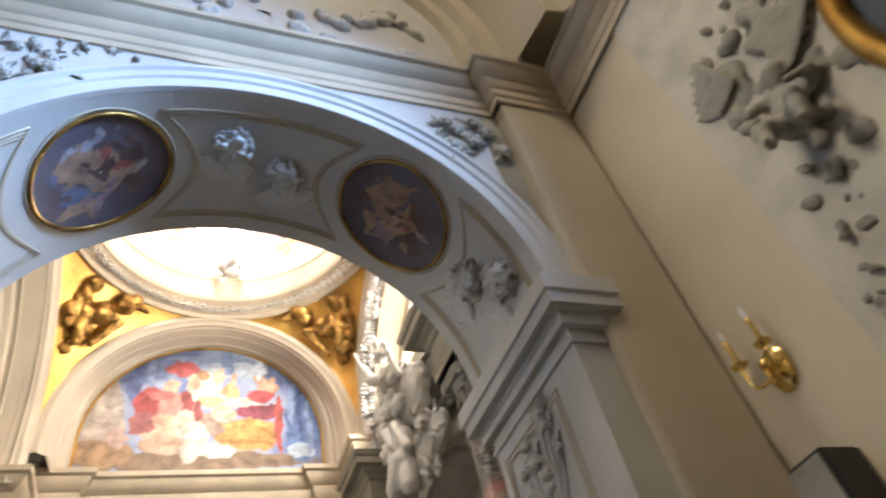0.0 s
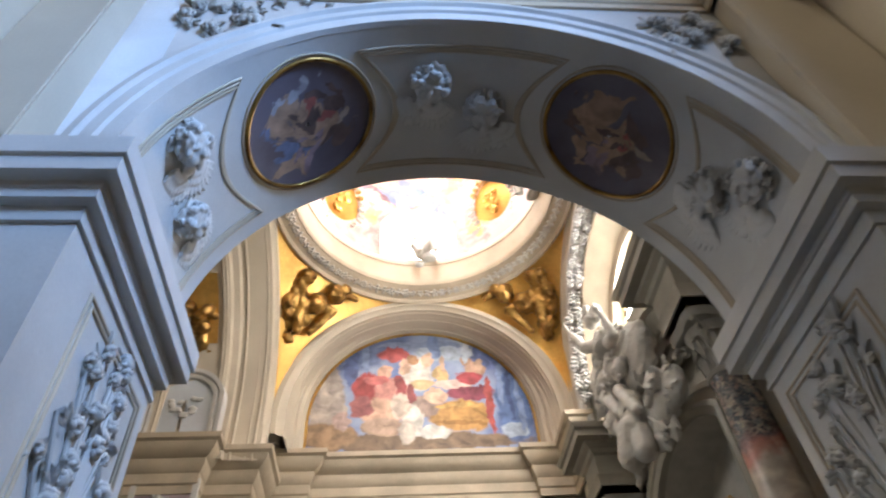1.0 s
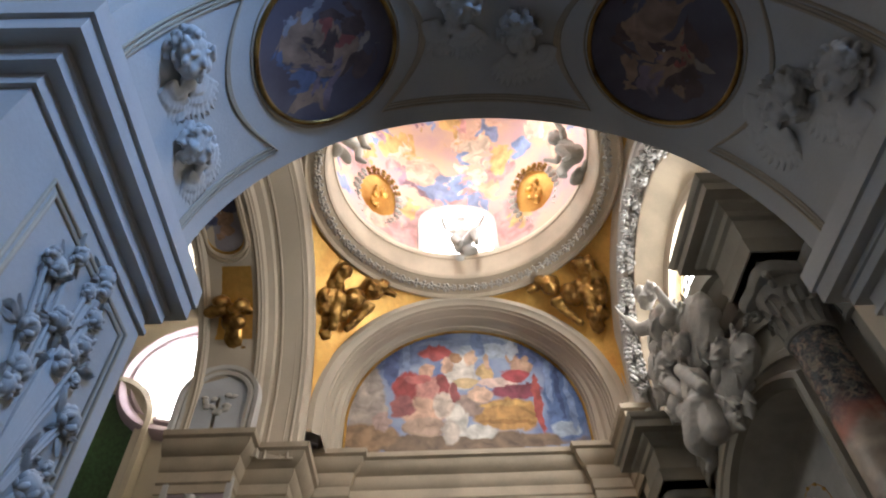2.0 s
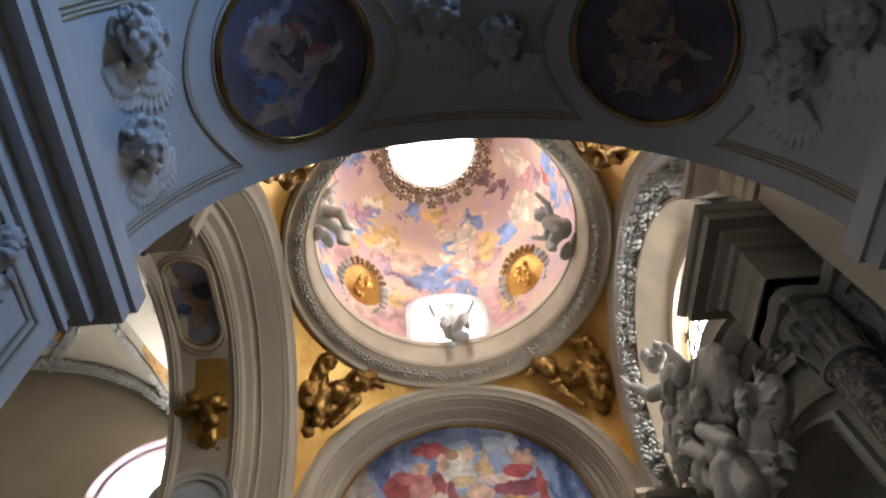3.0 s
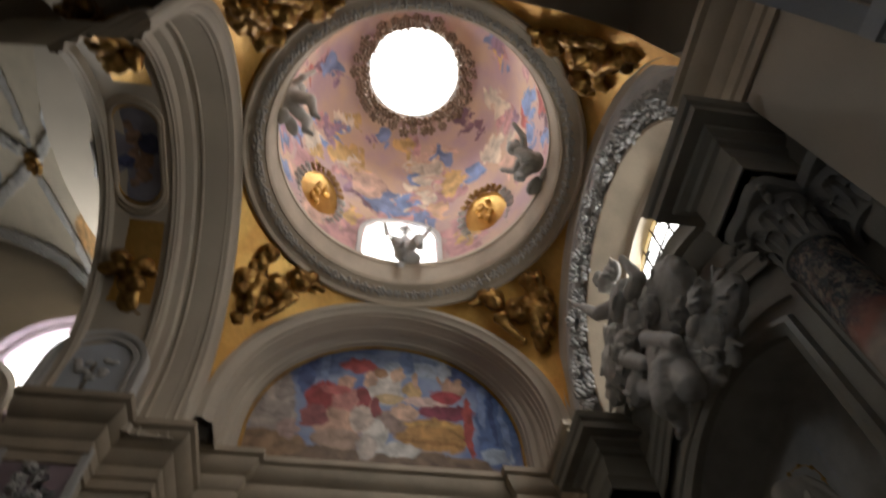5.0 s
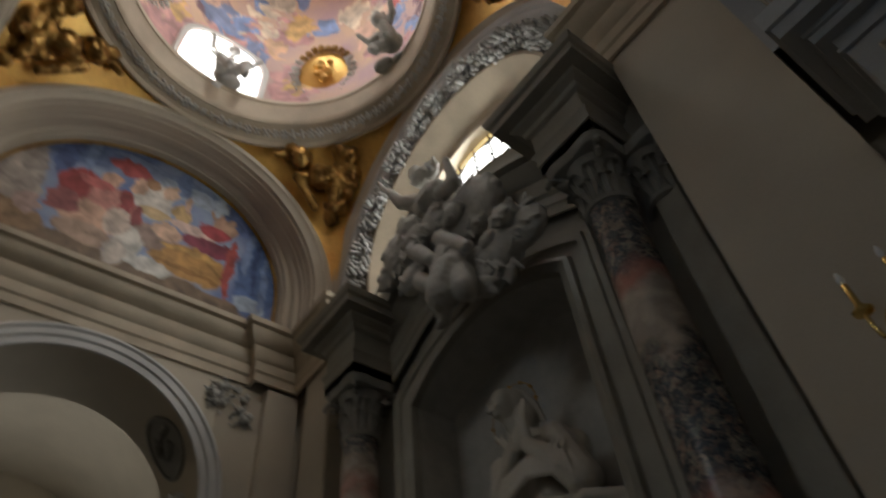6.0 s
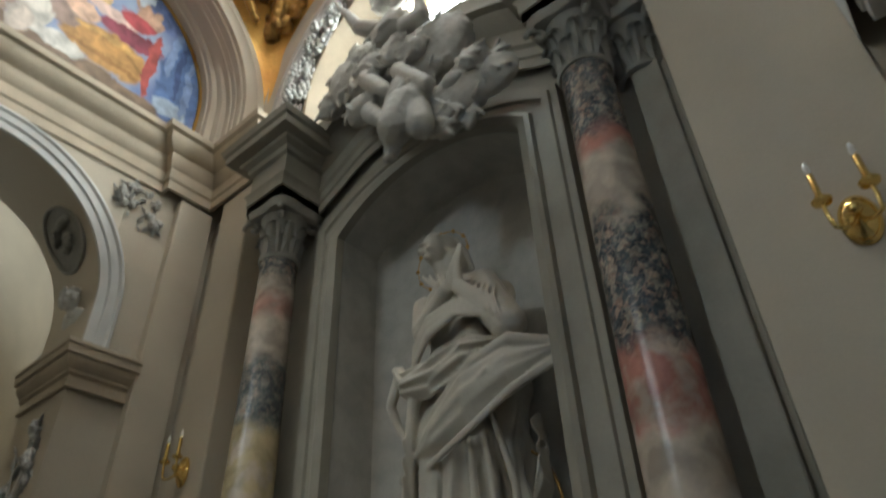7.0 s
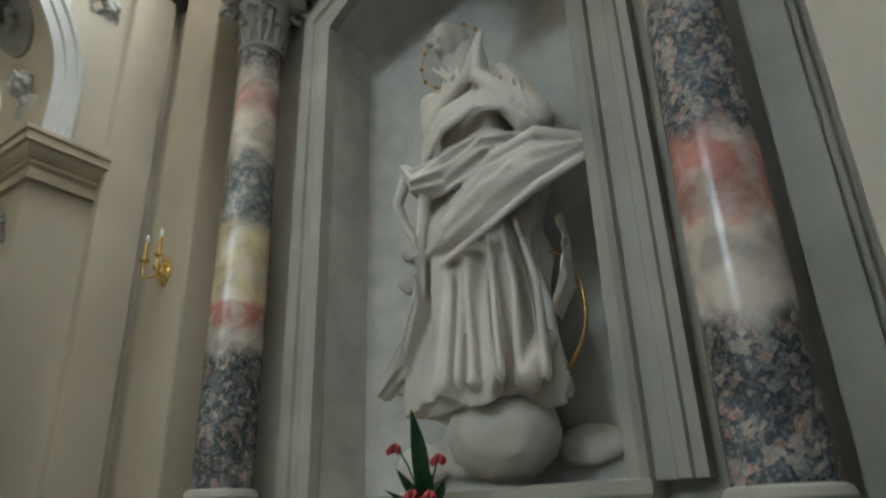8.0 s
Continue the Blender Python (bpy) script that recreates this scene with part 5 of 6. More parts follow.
# gold medallions with flower garlands in the dome
for az, k0 in ((134, .17), (46, .17)):
    c = dome_at(az, k0)
    up = (dome_at(az, k0 + .05) - dome_at(az, k0 - .05)).normalized()
    n = Vector((-math.cos(radians(az)), -math.sin(radians(az)), -.25))
    m = frame_at(c, n, up)
    md = thing("gold_medallion", tuple(c), "gold oval medallion framed by stucco flowers in the dome", "relief", "dome medallions")
    bm = bmesh.new()
    grid(bm, [[tuple(m @ Vector(((.33 * k) * math.cos(2 * math.pi * i / 40), .44 * k * math.sin(2 * math.pi * i / 40), .05 + .03 * (1 - k)))) for i in range(40)] for k in (1.06, 1.0, .93, .9, .5, .02)], close=True)
    wpart("disc", bm, gilt, md)
    ob = sculpt("figure_relief", [(tuple(m @ Vector((rg.uniform(-.12, .12), rg.uniform(-.2, .2), .09))), (.035, .035, .06), (rg.uniform(0, 90), rg.uniform(0, 90), 0)) for _ in range(16)], gilt, 0.014, 0.02, 0.05, 1)
    keep(ob, md)
    for i in range(27):
        a = 2 * math.pi * i / 27
        for dr in (0.0, .06):
            p = m @ Vector(((.385 + dr) * math.cos(a), (.49 + dr) * math.sin(a), .05))
            flower(Matrix.Translation(-Vector(md.location)) @ frame_at(p, n, up), rg.uniform(.045, .065), bronze if math.sin(a) > .6 else stucco, md, rg)

# cartouche, gilded putti and jamb niche on the arch to the nave
def wsoff(a, x, h=0.0, r=1.645):
    return (x, 5.92 + (r - h) * math.sin(radians(a)), 6.47 + (r - h) * math.cos(radians(a)))
cart = thing("soffit_cartouche", wsoff(-2, -2.5), "painted oblong cartouche in a moulded frame on the nave arch", "painting")
def capsule(a0, a1, x0, x1, n=16):
    aw = math.degrees((x1 - x0) / 2 / 1.67)
    xm, xr = (x0 + x1) / 2, (x1 - x0) / 2
    return [(a1 - aw + aw * math.sin(math.pi * i / n), xm + xr * math.cos(math.pi * i / n)) for i in range(n + 1)] + [(a0 + aw - aw * math.sin(math.pi * i / n), xm - xr * math.cos(math.pi * i / n)) for i in range(n + 1)]
cap = capsule(-19, 19, -2.74, -2.30)
bm = bmesh.new()
grid(bm, [[wsoff(a * k, -2.52 + (x + 2.52) * k, 0.006) for a, x in cap] for k in (1.0, .7, .4, .05)], close=True)
sp = [(wsoff(a, x), (s, s, s), c) for a, x, s, c in ((-6, -2.55, .10, flesh_d), (2, -2.5, .14, flesh_d), (9, -2.48, .08, flesh_d), (-4, -2.40, .13, (0.07, 0.08, 0.16)), (4, -2.66, .09, (0.1, 0.12, 0.25)), (12, -2.58, .06, flesh_d), (-11, -2.6, .06, flesh_d))]
wpart("canvas", bm, painting("cartouche_fresco", (0.30, 0.30, 0.36), sp, 0.6, 0.1, 8.0, second=(0.24, 0.23, 0.28)), cart)
for k, r, mt in ((1.04, .014, gilt), (1.14, .035, mould), (1.25, .022, mould)):
    tube("frame", [wsoff(a * k, -2.52 + (x + 2.52) * k, 0.01) for a, x in cap], r, mt, cart, closed=True)
for a, fl in ((42, 1), (-46, -1)):
    bmg = arch_loft("x", 5.92, [(-2.76, 1.645, 6.47), (-2.26, 1.645, 6.47)], None, 12, a0=90 - a - 16, a1=90 - a + 16)
    structure("gilt_field", bmg, mosaic, "gilded field on the nave arch soffit", "panel")
    ob = sculpt("gilded_putto", scaled(putto_blobs(rg, raise_arm=False), 1.35), bronze, 0.016, 0.02, 0.05, 1)
    n = Vector((0, -math.sin(radians(a)), -math.cos(radians(a))))
    ob.matrix_basis = frame_at(wsoff(a + 7 * fl, -2.5, 0.02), n, (0, -math.cos(radians(a)) * fl, math.sin(radians(a)) * fl)) @ pose(0, 0, 0.0, 90, 0, 0) @ pose(0, -0.02, -0.2)
    tagged(ob, "gilded stucco child on the nave arch soffit", "relief", "gilded putti")
jn = thing("jamb_niche", (-2.55, 7.54, 6.12), "pale blue arched panel with a white stucco figure scene", "relief", kind="structure")
wpart("ground", arch_loft("y", -2.55, [(7.53, .33, 6.60), (7.53, .02, 6.60)], 6.13), pale, jn)
wpart("arch_frame", arch_loft("y", -2.55, [(7.60, .33, 6.60), (7.50, .34, 6.60), (7.49, .38, 6.60), (7.51, .40, 6.60), (7.48, .42, 6.60), (7.47, .47, 6.60), (7.60, .49, 6.60)], 6.13), white, jn)
ob = sculpt("figure", [((-2.55 + rg.uniform(-.16, .18), 7.52, 6.5 + rg.uniform(-.12, .14)), (.05, .02, .035), (0, rg.uniform(-60, 60), 0)) for _ in range(16)], white, 0.012, 0.01, 0.05, 1)
keep(ob, jn)
lp = thing("pier_panel", (-2.55, 7.62, 5.0), "lilac panel in a white frame on the nave pier", "panel", kind="structure")
wpart("ground", boxed(-2.85, -2.25, 7.628, 7.66, 3.6, 5.55), lilac, lp, smooth=False)
for x0, x1, z0, z1 in ((-2.92, -2.85, 3.6, 5.62), (-2.25, -2.18, 3.6, 5.62), (-2.85, -2.25, 5.55, 5.62)):
    wpart("frame", boxed(x0, x1, 7.60, 7.66, z0, z1, bev=.006), white, lp, smooth=False)
spray("stucco_spray", frame_at((-2.55, 7.626, 4.7), (0, -1, 0), (0, 0, 1)), 0.4, 0.7, 12, white, "white stucco spray on the lilac pier panel", rg)

# the marble figure in the niche
def robe(bm):
    rows = []
    lv = [(1.80, 5.80, .40, .26), (1.86, 5.79, .42, .27), (2.1, 5.78, .37, .26), (2.45, 5.77, .35, .26), (2.8, 5.74, .36, .27), (3.05, 5.72, .36, .27), (3.25, 5.68, .33, .25), (3.42, 5.67, .27, .21), (3.58, 5.68, .32, .20), (3.72, 5.72, .31, .17), (3.82, 5.78, .20, .13), (3.90, 5.83, .09, .09), (3.99, 5.86, .065, .07)]
    for j in range(90):
        t = j / 89 * (len(lv) - 1)
        i = min(int(t), len(lv) - 2)
        f = t - i
        z, cy, ry, rx = (a + (b - a) * f for a, b in zip(lv[i], lv[i + 1]))
        low = max(0, min(1, (3.0 - z) / 0.8))
        row = []
        for q in range(120):
            a = 2 * math.pi * q / 120
            fold = 1 + low * (.30 * abs(math.sin(5.5 * a + 1.3 * math.sin(2.2 * z) + 1.1 * z)) - .15 + .07 * math.sin(19 * a - 2.5 * z)) + (1 - low) * (.08 * math.sin(6 * a + 11 * z) + .06 * math.sin(4 * a - 17 * z))
            row.append((2.76 + rx * fold * math.cos(a), cy + ry * fold * math.sin(a), z + (.05 * math.sin(5 * a) if j == 0 else 0)))
        rows.append(row)
    grid(bm, rows, close=True, cap=True)
    def sheet(path, wid, thick, ripple):
        rows = []
        n = 60
        for j in range(n + 1):
            t = j / n * (len(path) - 1)
            i = min(int(t), len(path) - 2)
            f = t - i
            f = f * f * (3 - 2 * f)
            c = Vector(path[i]).lerp(Vector(path[i + 1]), f)
            w = wid[i] + (wid[i + 1] - wid[i]) * f
            row = []
            for q in range(40):
                a = 2 * math.pi * q / 40
                k = math.sin(a)
                bump = ripple * (2.2 * abs(math.sin(k * 4.5 + t * 1.1)) + .8 * math.sin(k * 13 - t * 2))
                row.append((c.x - thick * math.cos(a) - bump - .05 * (1 - k * k), c.y + .12 * w * math.cos(a * 2) * 0, c.z + w * k))
            rows.append(row)
        grid(bm, rows, close=True, cap=True)
    sheet([(2.56, 5.95, 2.58), (2.50, 5.78, 2.70), (2.47, 5.52, 2.84), (2.53, 5.25, 2.95), (2.68, 4.98, 3.02)], [.02, .12, .19, .17, .02], .03, .005)
    sheet([(2.60, 6.12, 3.22), (2.52, 6.0, 3.05), (2.48, 5.75, 3.02), (2.50, 5.5, 3.10), (2.62, 5.3, 3.12)], [.05, .10, .13, .13, .05], .03, .02)
    sheet([(2.54, 5.95, 2.75), (2.55, 5.98, 2.4), (2.58, 6.10, 2.1), (2.66, 6.34, 1.9)], [.10, .14, .12, .03], .04, .02)
    sheet([(2.70, 5.22, 2.75), (2.72, 5.20, 2.45), (2.74, 5.30, 2.2)], [.05, .13, .04], .05, .01)
st = [((2.66, 5.87, 4.13), (.105, .098, .135), (0, -25, 10)), ((2.72, 5.85, 4.15), (.12, .12, .13), (0, 0, 0)), ((2.57, 5.90, 4.12), (.02, .016, .03), (0, 0, 0)), ((2.76, 5.80, 4.05), (.10, .10, .16), (0, 0, 0)), ((2.72, 5.86, 3.92), (2.68, 5.87, 4.05), .06, .06),
      ((2.52, 5.66, 1.86), (.10, .05, .045), (0, 0, 0)), ((2.56, 5.42, 1.88), (2.66, 5.36, 2.06), .07, .06)]
ST = bmesh.new()
robe(ST)
for b in st:
    if len(b) == 3:
        bmesh.ops.create_icosphere(ST, subdivisions=3, radius=1.0, matrix=Matrix.LocRotScale(b[0], Euler([radians(v) for v in b[2]]), b[1]))
    else:
        p, q = Vector(b[0]), Vector(b[1])
        for i in range(19):
            rr = b[2] + (b[3] - b[2]) * i / 18
            bmesh.ops.create_icosphere(ST, subdivisions=2, radius=rr, matrix=Matrix.Translation(p.lerp(q, i / 18)))
rs = random.Random(4)
def cord(path, r0, r1):
    """A raised fold of cloth along a bent line."""
    n = max(10, int(sum((Vector(b) - Vector(a)).length for a, b in zip(path, path[1:])) / (0.7 * min(r0, r1))))
    for j in range(n + 1):
        t = j / n * (len(path) - 1)
        i = min(int(t), len(path) - 2)
        f = t - i
        r = r0 + (r1 - r0) * j / n
        bmesh.ops.create_icosphere(ST, subdivisions=1, radius=1.0, matrix=Matrix.LocRotScale(Vector(path[i]).lerp(Vector(path[i + 1]), f), None, (r, r * .8, r * 1.9)))
for k in range(8):
    y0 = 5.44 + .072 * k
    y1 = 5.34 + .098 * k + rs.uniform(-.02, .02)
    x1 = 2.46 + .12 * ((k - 3.5) / 3.5) ** 2
    cord([(2.54, y0, 2.80), (x1 + .02, (y0 + y1) / 2 + rs.uniform(-.04, .04), 2.35), (x1, y1, 1.90)], .022, .036)
    cord([(2.60, y0 + .03, 2.70), (x1 + .07, (y0 + y1) / 2 + .035, 2.3), (x1 + .06, y1 + .05, 1.90)], .014, .018)
cord([(2.54, 5.95, 2.52), (2.44, 5.74, 2.53), (2.41, 5.45, 2.64), (2.46, 5.22, 2.79), (2.62, 5.0, 2.96)], .014, .020)
cord([(2.52, 5.93, 2.66), (2.44, 5.74, 2.82), (2.42, 5.45, 3.01), (2.47, 5.22, 3.10), (2.62, 5.0, 3.05)], .016, .022)
cord([(2.46, 5.82, 2.66), (2.405, 5.6, 2.78), (2.42, 5.35, 2.93)], .010, .012)
cord([(2.52, 6.10, 3.15), (2.50, 6.15, 2.98), (2.54, 6.12, 2.84), (2.56, 6.05, 2.72)], .04, .024)
for k in range(4):
    cord([(2.54, 5.86 - .09 * k, 3.20 + .02 * k), (2.43, 5.74 - .08 * k, 3.02), (2.44, 5.56 - .05 * k, 2.92 + .02 * k)], .012, .016)
cord([(2.48, 5.93, 2.98), (2.46, 5.95, 2.7), (2.50, 5.98, 2.4)], .05, .03)
for k in range(16):
    a = k / 16 * 6.28
    if math.cos(a) < -.25:
        continue
    cord([(2.72 + .07 * math.cos(a), 5.83 + .10 * math.sin(a), 4.20), (2.77 + .07 * math.cos(a), 5.81 + .12 * math.sin(a), 4.10), (2.82, 5.80 + .12 * math.sin(a), 3.98)], .016, .018)
for c, r in (((2.565, 5.905, 4.145), (.03, .05, .014)), ((2.572, 5.90, 4.085), (.022, .026, .012)), ((2.59, 5.90, 4.045), (.03, .03, .022)), ((2.57, 5.945, 4.10), (.03, .024, .026)), ((2.575, 5.86, 4.10), (.03, .024, .026))):
    bmesh.ops.create_icosphere(ST, subdivisions=2, radius=1.0, matrix=Matrix.LocRotScale(c, None, r))
for v in ST.verts:
    v.co.y, v.co.z = 3.98 + (v.co.y - 3.98) * .955, 1.23 + (v.co.z - 1.23) * .955
arms = [((2.66, 5.90, 3.58), (2.52, 5.80, 3.32), .085, .075), ((2.52, 5.80, 3.32), (2.44, 5.55, 3.46), .07, .05), ((2.44, 5.53, 3.46), (2.43, 5.475, 3.60), .034, .026), ((2.43, 5.475, 3.60), (2.45, 5.43, 3.76), .026, .011),
        ((2.66, 5.42, 3.56), (2.55, 5.20, 3.14), .10, .11), ((2.55, 5.22, 3.16), (2.44, 5.44, 3.44), .10, .05), ((2.44, 5.45, 3.44), (2.43, 5.44, 3.60), .034, .026), ((2.43, 5.44, 3.60), (2.45, 5.415, 3.75), .026, .011)]
for p, q, r0, r1 in arms:
    for i in range(25):
        bmesh.ops.create_icosphere(ST, subdivisions=2, radius=r0 + (r1 - r0) * i / 24, matrix=Matrix.Translation(Vector(p).lerp(Vector(q), i / 24)))
for k, dz in enumerate((0, .055, .10)):
    cord([(2.60, 5.94, 3.00 + dz), (2.50, 5.86, 3.10 + dz), (2.42, 5.68, 3.21 + dz), (2.41, 5.47, 3.27 + dz * .7), (2.45, 5.31, 3.22 + dz * .5), (2.56, 5.18, 3.03 + dz * .5)], .024 - .003 * k, .016)
for k in range(6):
    cord([(2.56, 5.13 + .04 * k, 3.06 + .045 * k), (2.44, 5.18 + .042 * k, 3.14 + .045 * k), (2.46, 5.22 + .04 * k, 3.30 + .035 * k), (2.58, 5.28 + .035 * k, 3.46 + .02 * k)], .014, .012)
for k in range(5):
    cord([(2.58, 5.90 - .02 * k, 3.26 + .045 * k), (2.46, 5.82 - .03 * k, 3.28 + .05 * k), (2.46, 5.70 - .02 * k, 3.36 + .05 * k)], .013, .011)
    cord([(2.55, 5.82 - .06 * k, 3.74 - .02 * k), (2.50, 5.72 - .04 * k, 3.62 - .02 * k), (2.49, 5.62 - .02 * k, 3.50)], .012, .012)
statue = link("statue", ST, marblewhite)
rm = statue.modifiers.new("merge", "REMESH")
rm.mode, rm.voxel_size, rm.use_smooth_shade = "VOXEL", 0.009, True
sm = statue.modifiers.new("soften", "SMOOTH")
sm.factor, sm.iterations = 0.4, 1
tagged(statue, "white marble robed figure with joined palms standing in the niche", "statue")
tagged(sculpt("globe_and_clouds", [((2.80, 5.64, 1.64), (.26, .30, .235), (0, 0, 0)), ((3.04, 6.0, 1.60), (.06, .25, .14), (0, 0, 0)), ((3.05, 5.3, 1.58), (.05, .2, .11), (0, 0, 0)), ((3.04, 6.3, 1.56), (.06, .2, .12), (0, 0, 0))], marblewhite, 0.02, 0.02, 0.12, 2), "white marble globe among clouds under the statue", "sculpture")
b = []
for i in range(34):
    y = 6.15 + rg.uniform(-.1, .32)
    z = rg.uniform(1.8, 2.95)
    b.append(((3.06, y, z), (.05, rg.uniform(.05, .10), rg.uniform(.05, .11)), (rg.uniform(-30, 30), 0, 0)))
tagged(sculpt("niche_relief", b, stucco, 0.018, 0.04, 0.06, 1), "low white relief of clouds and small forms on the niche back", "relief")
halo = thing("star_halo", (2.82, 5.81, 4.05), "ring of small gilt stars round the statue's head", "halo")
for i in range(12):
    a = 2 * math.pi * i / 12
    bm = bmesh.new()
    bmesh.ops.create_icosphere(bm, subdivisions=1, radius=.016, matrix=Matrix.Translation((2.82, 5.87 + .23 * math.cos(a), 4.05 + .23 * math.sin(a))))
    wpart("star", bm, gilt, halo)
tube("wire", [(2.825, 5.87 + .23 * math.cos(2 * math.pi * i / 40), 4.05 + .23 * math.sin(2 * math.pi * i / 40)) for i in range(40)], 0.004, gilt, halo, closed=True)
tube("crescent", [(2.74, 5.42 - .30 * math.sin(radians(a)), 2.18 - .36 * math.cos(radians(a))) for a in range(5, 150, 8)], 0.009, bronze, thing("crescent_moon", (2.74, 5.4, 1.9), "thin gilt crescent beside the statue's foot", "ornament"))

# clouds and children over the niche
def moved(blobs, m):
    """Blobs turned and carried by a pose (their own turns are left out: they are small and round)."""
    out = []
    k = m.to_scale().x
    for q in blobs:
        if len(q) == 3:
            out.append((tuple(m @ Vector(q[0])), tuple(v * k for v in q[1]), tuple(math.degrees(e) for e in (m.to_3x3().normalized() @ Euler([radians(v) for v in q[2]]).to_matrix()).to_euler())))
        else:
            out.append((tuple(m @ Vector(q[0])), tuple(m @ Vector(q[1])), q[2] * k, q[3] * k))
    return out
put = [q for q in putto_blobs(rg, raise_arm=False)][:-9]
b = []
# cloud lobes
b += [((2.28, 5.39, 5.52), (0.13, 0.307, 0.322), (10, 0, 0)), ((2.3, 5.3, 5.61), (0.1, 0.204, 0.168), (0, 0, 0)), ((2.26, 5.48, 5.34), (0.1, 0.238, 0.168), (0, 0, 0)), ((2.24, 5.15, 4.8), (0.11, 0.289, 0.196), (15, 0, 0)), ((2.26, 4.98, 4.82), (0.1, 0.272, 0.191), (20, 0, 0)), ((2.24, 5.27, 4.78), (0.09, 0.204, 0.126), (0, 0, 0)), ((2.28, 6.41, 5.93), (0.12, 0.204, 0.266), (0, 0, 0)), ((2.3, 6.24, 6.11), (0.12, 0.238, 0.14), (0, 0, 0)), ((2.32, 6.63, 5.8), (0.1, 0.136, 0.112), (0, 0, 0)), ((2.3, 5.62, 4.94), (0.09, 0.238, 0.168), (0, 0, 0)), ((2.34, 5.89, 5.9), (0.08, 0.375, 0.308), (0, 0, 0)), ((2.34, 6.05, 5.58), (0.08, 0.375, 0.28), (0, 0, 0))]
# drapery
b += [((2.2, 5.35, 4.66), (0.04, 0.187, 0.045), (25, 0, 0)), ((2.18, 5.34, 4.57), (0.04, 0.204, 0.039), (35, 0, 0)), ((2.2, 5.32, 4.5), (0.04, 0.153, 0.039), (50, 0, 0)), ((2.24, 5.2, 4.51), (0.03, 0.17, 0.034), (-20, 0, 0)), ((2.24, 5.11, 4.51), (0.04, 0.048, 0.112), (20, 0, 0)), ((2.2, 5.44, 4.89), (0.03, 0.136, 0.039), (-30, 0, 0)), ((2.12, 5.72, 5.59), (0.06, 0.136, 0.154), (0, 0, 0))]
# the child that reaches up
b += [((2.14, 5.76, 5.95), (0.1, 0.211, 0.118), (-15, 0, 0)), ((2.12, 5.81, 6.32), (0.08, 0.116, 0.106), (0, 0, 0)), ((2.14, 5.69, 6.31), (0.06, 0.102, 0.112), (0, 0, 0)), ((2.14, 5.94, 6.57), (0.05, 0.082, 0.084), (0, 0, 0)), ((2.12, 5.91, 6.05), (2.05, 6.04, 6.13), 0.082, 0.065), ((2.05, 6.04, 6.13), (2.0, 6.15, 6.39), 0.061, 0.037), ((2.14, 5.59, 5.83), (2.1, 5.38, 5.73), 0.075, 0.061), ((2.1, 5.38, 5.73), (2.06, 5.4, 6.04), 0.054, 0.031), ((2.0, 6.17, 6.41), (1.98, 6.33, 6.76), 0.017, 0.01), ((2.0, 6.17, 6.41), (1.98, 6.3, 6.67), 0.017, 0.01), ((2.0, 6.17, 6.41), (1.98, 6.28, 6.59), 0.017, 0.01), ((2.0, 6.17, 6.41), (1.98, 6.25, 6.52), 0.017, 0.01)]
# the child behind
b += [((2.14, 5.96, 5.61), (0.1, 0.157, 0.14), (0, 0, 0)), ((2.18, 6.07, 5.57), (0.09, 0.17, 0.14), (0, 0, 0)), ((2.16, 6.06, 5.22), (0.1, 0.163, 0.146), (0, 0, 0)), ((2.1, 5.96, 5.44), (2.06, 5.71, 5.08), 0.075, 0.051), ((2.14, 5.94, 5.07), (2.1, 5.75, 4.82), 0.082, 0.054), ((2.05, 5.87, 5.4), (0.03, 0.048, 0.028), (0, 0, 0))]
# the child that hangs down
b += [((2.14, 5.59, 5.02), (0.11, 0.198, 0.202), (-15, 0, 0)), ((2.12, 5.54, 4.86), (0.11, 0.204, 0.14), (0, 0, 0)), ((2.08, 5.53, 4.76), (2.0, 5.56, 4.53), 0.157, 0.123), ((2.02, 5.57, 4.55), (2.08, 5.67, 4.41), 0.102, 0.044), ((2.08, 5.67, 4.41), (2.02, 5.66, 4.33), 0.041, 0.027), ((2.1, 5.47, 4.69), (2.06, 5.39, 4.48), 0.123, 0.095), ((2.12, 5.49, 5.42), (0.075, 0.116, 0.101), (0, 0, 0)), ((2.1, 5.62, 5.26), (2.06, 5.31, 4.83), 0.068, 0.051), ((2.05, 5.42, 5.28), (0.025, 0.034, 0.022), (0, 0, 0))]
# small heads
b += [((2.14, 5.0, 4.9), (0.07, 0.102, 0.095), (0, 0, 0)), ((2.18, 4.97, 4.94), (0.03, 0.116, 0.045), (25, 0, 0)), ((2.18, 5.1, 4.99), (0.03, 0.102, 0.039), (-25, 0, 0)), ((2.14, 5.17, 4.83), (0.05, 0.089, 0.067), (0, 0, 0))]
for (c, k, n) in ((b[0], 20, .1), (b[3], 16, .08), (b[6], 14, .08)):
    for q in range(k):
        a = rg.uniform(0, 6.28)
        b.append(((c[0][0] + rg.uniform(-.02, .05), c[0][1] + c[1][1] * .8 * math.cos(a), c[0][2] + c[1][2] * .8 * math.sin(a)), (.06, rg.uniform(.5, 1) * n, rg.uniform(.4, .8) * n), (rg.uniform(-40, 40), 0, 0)))
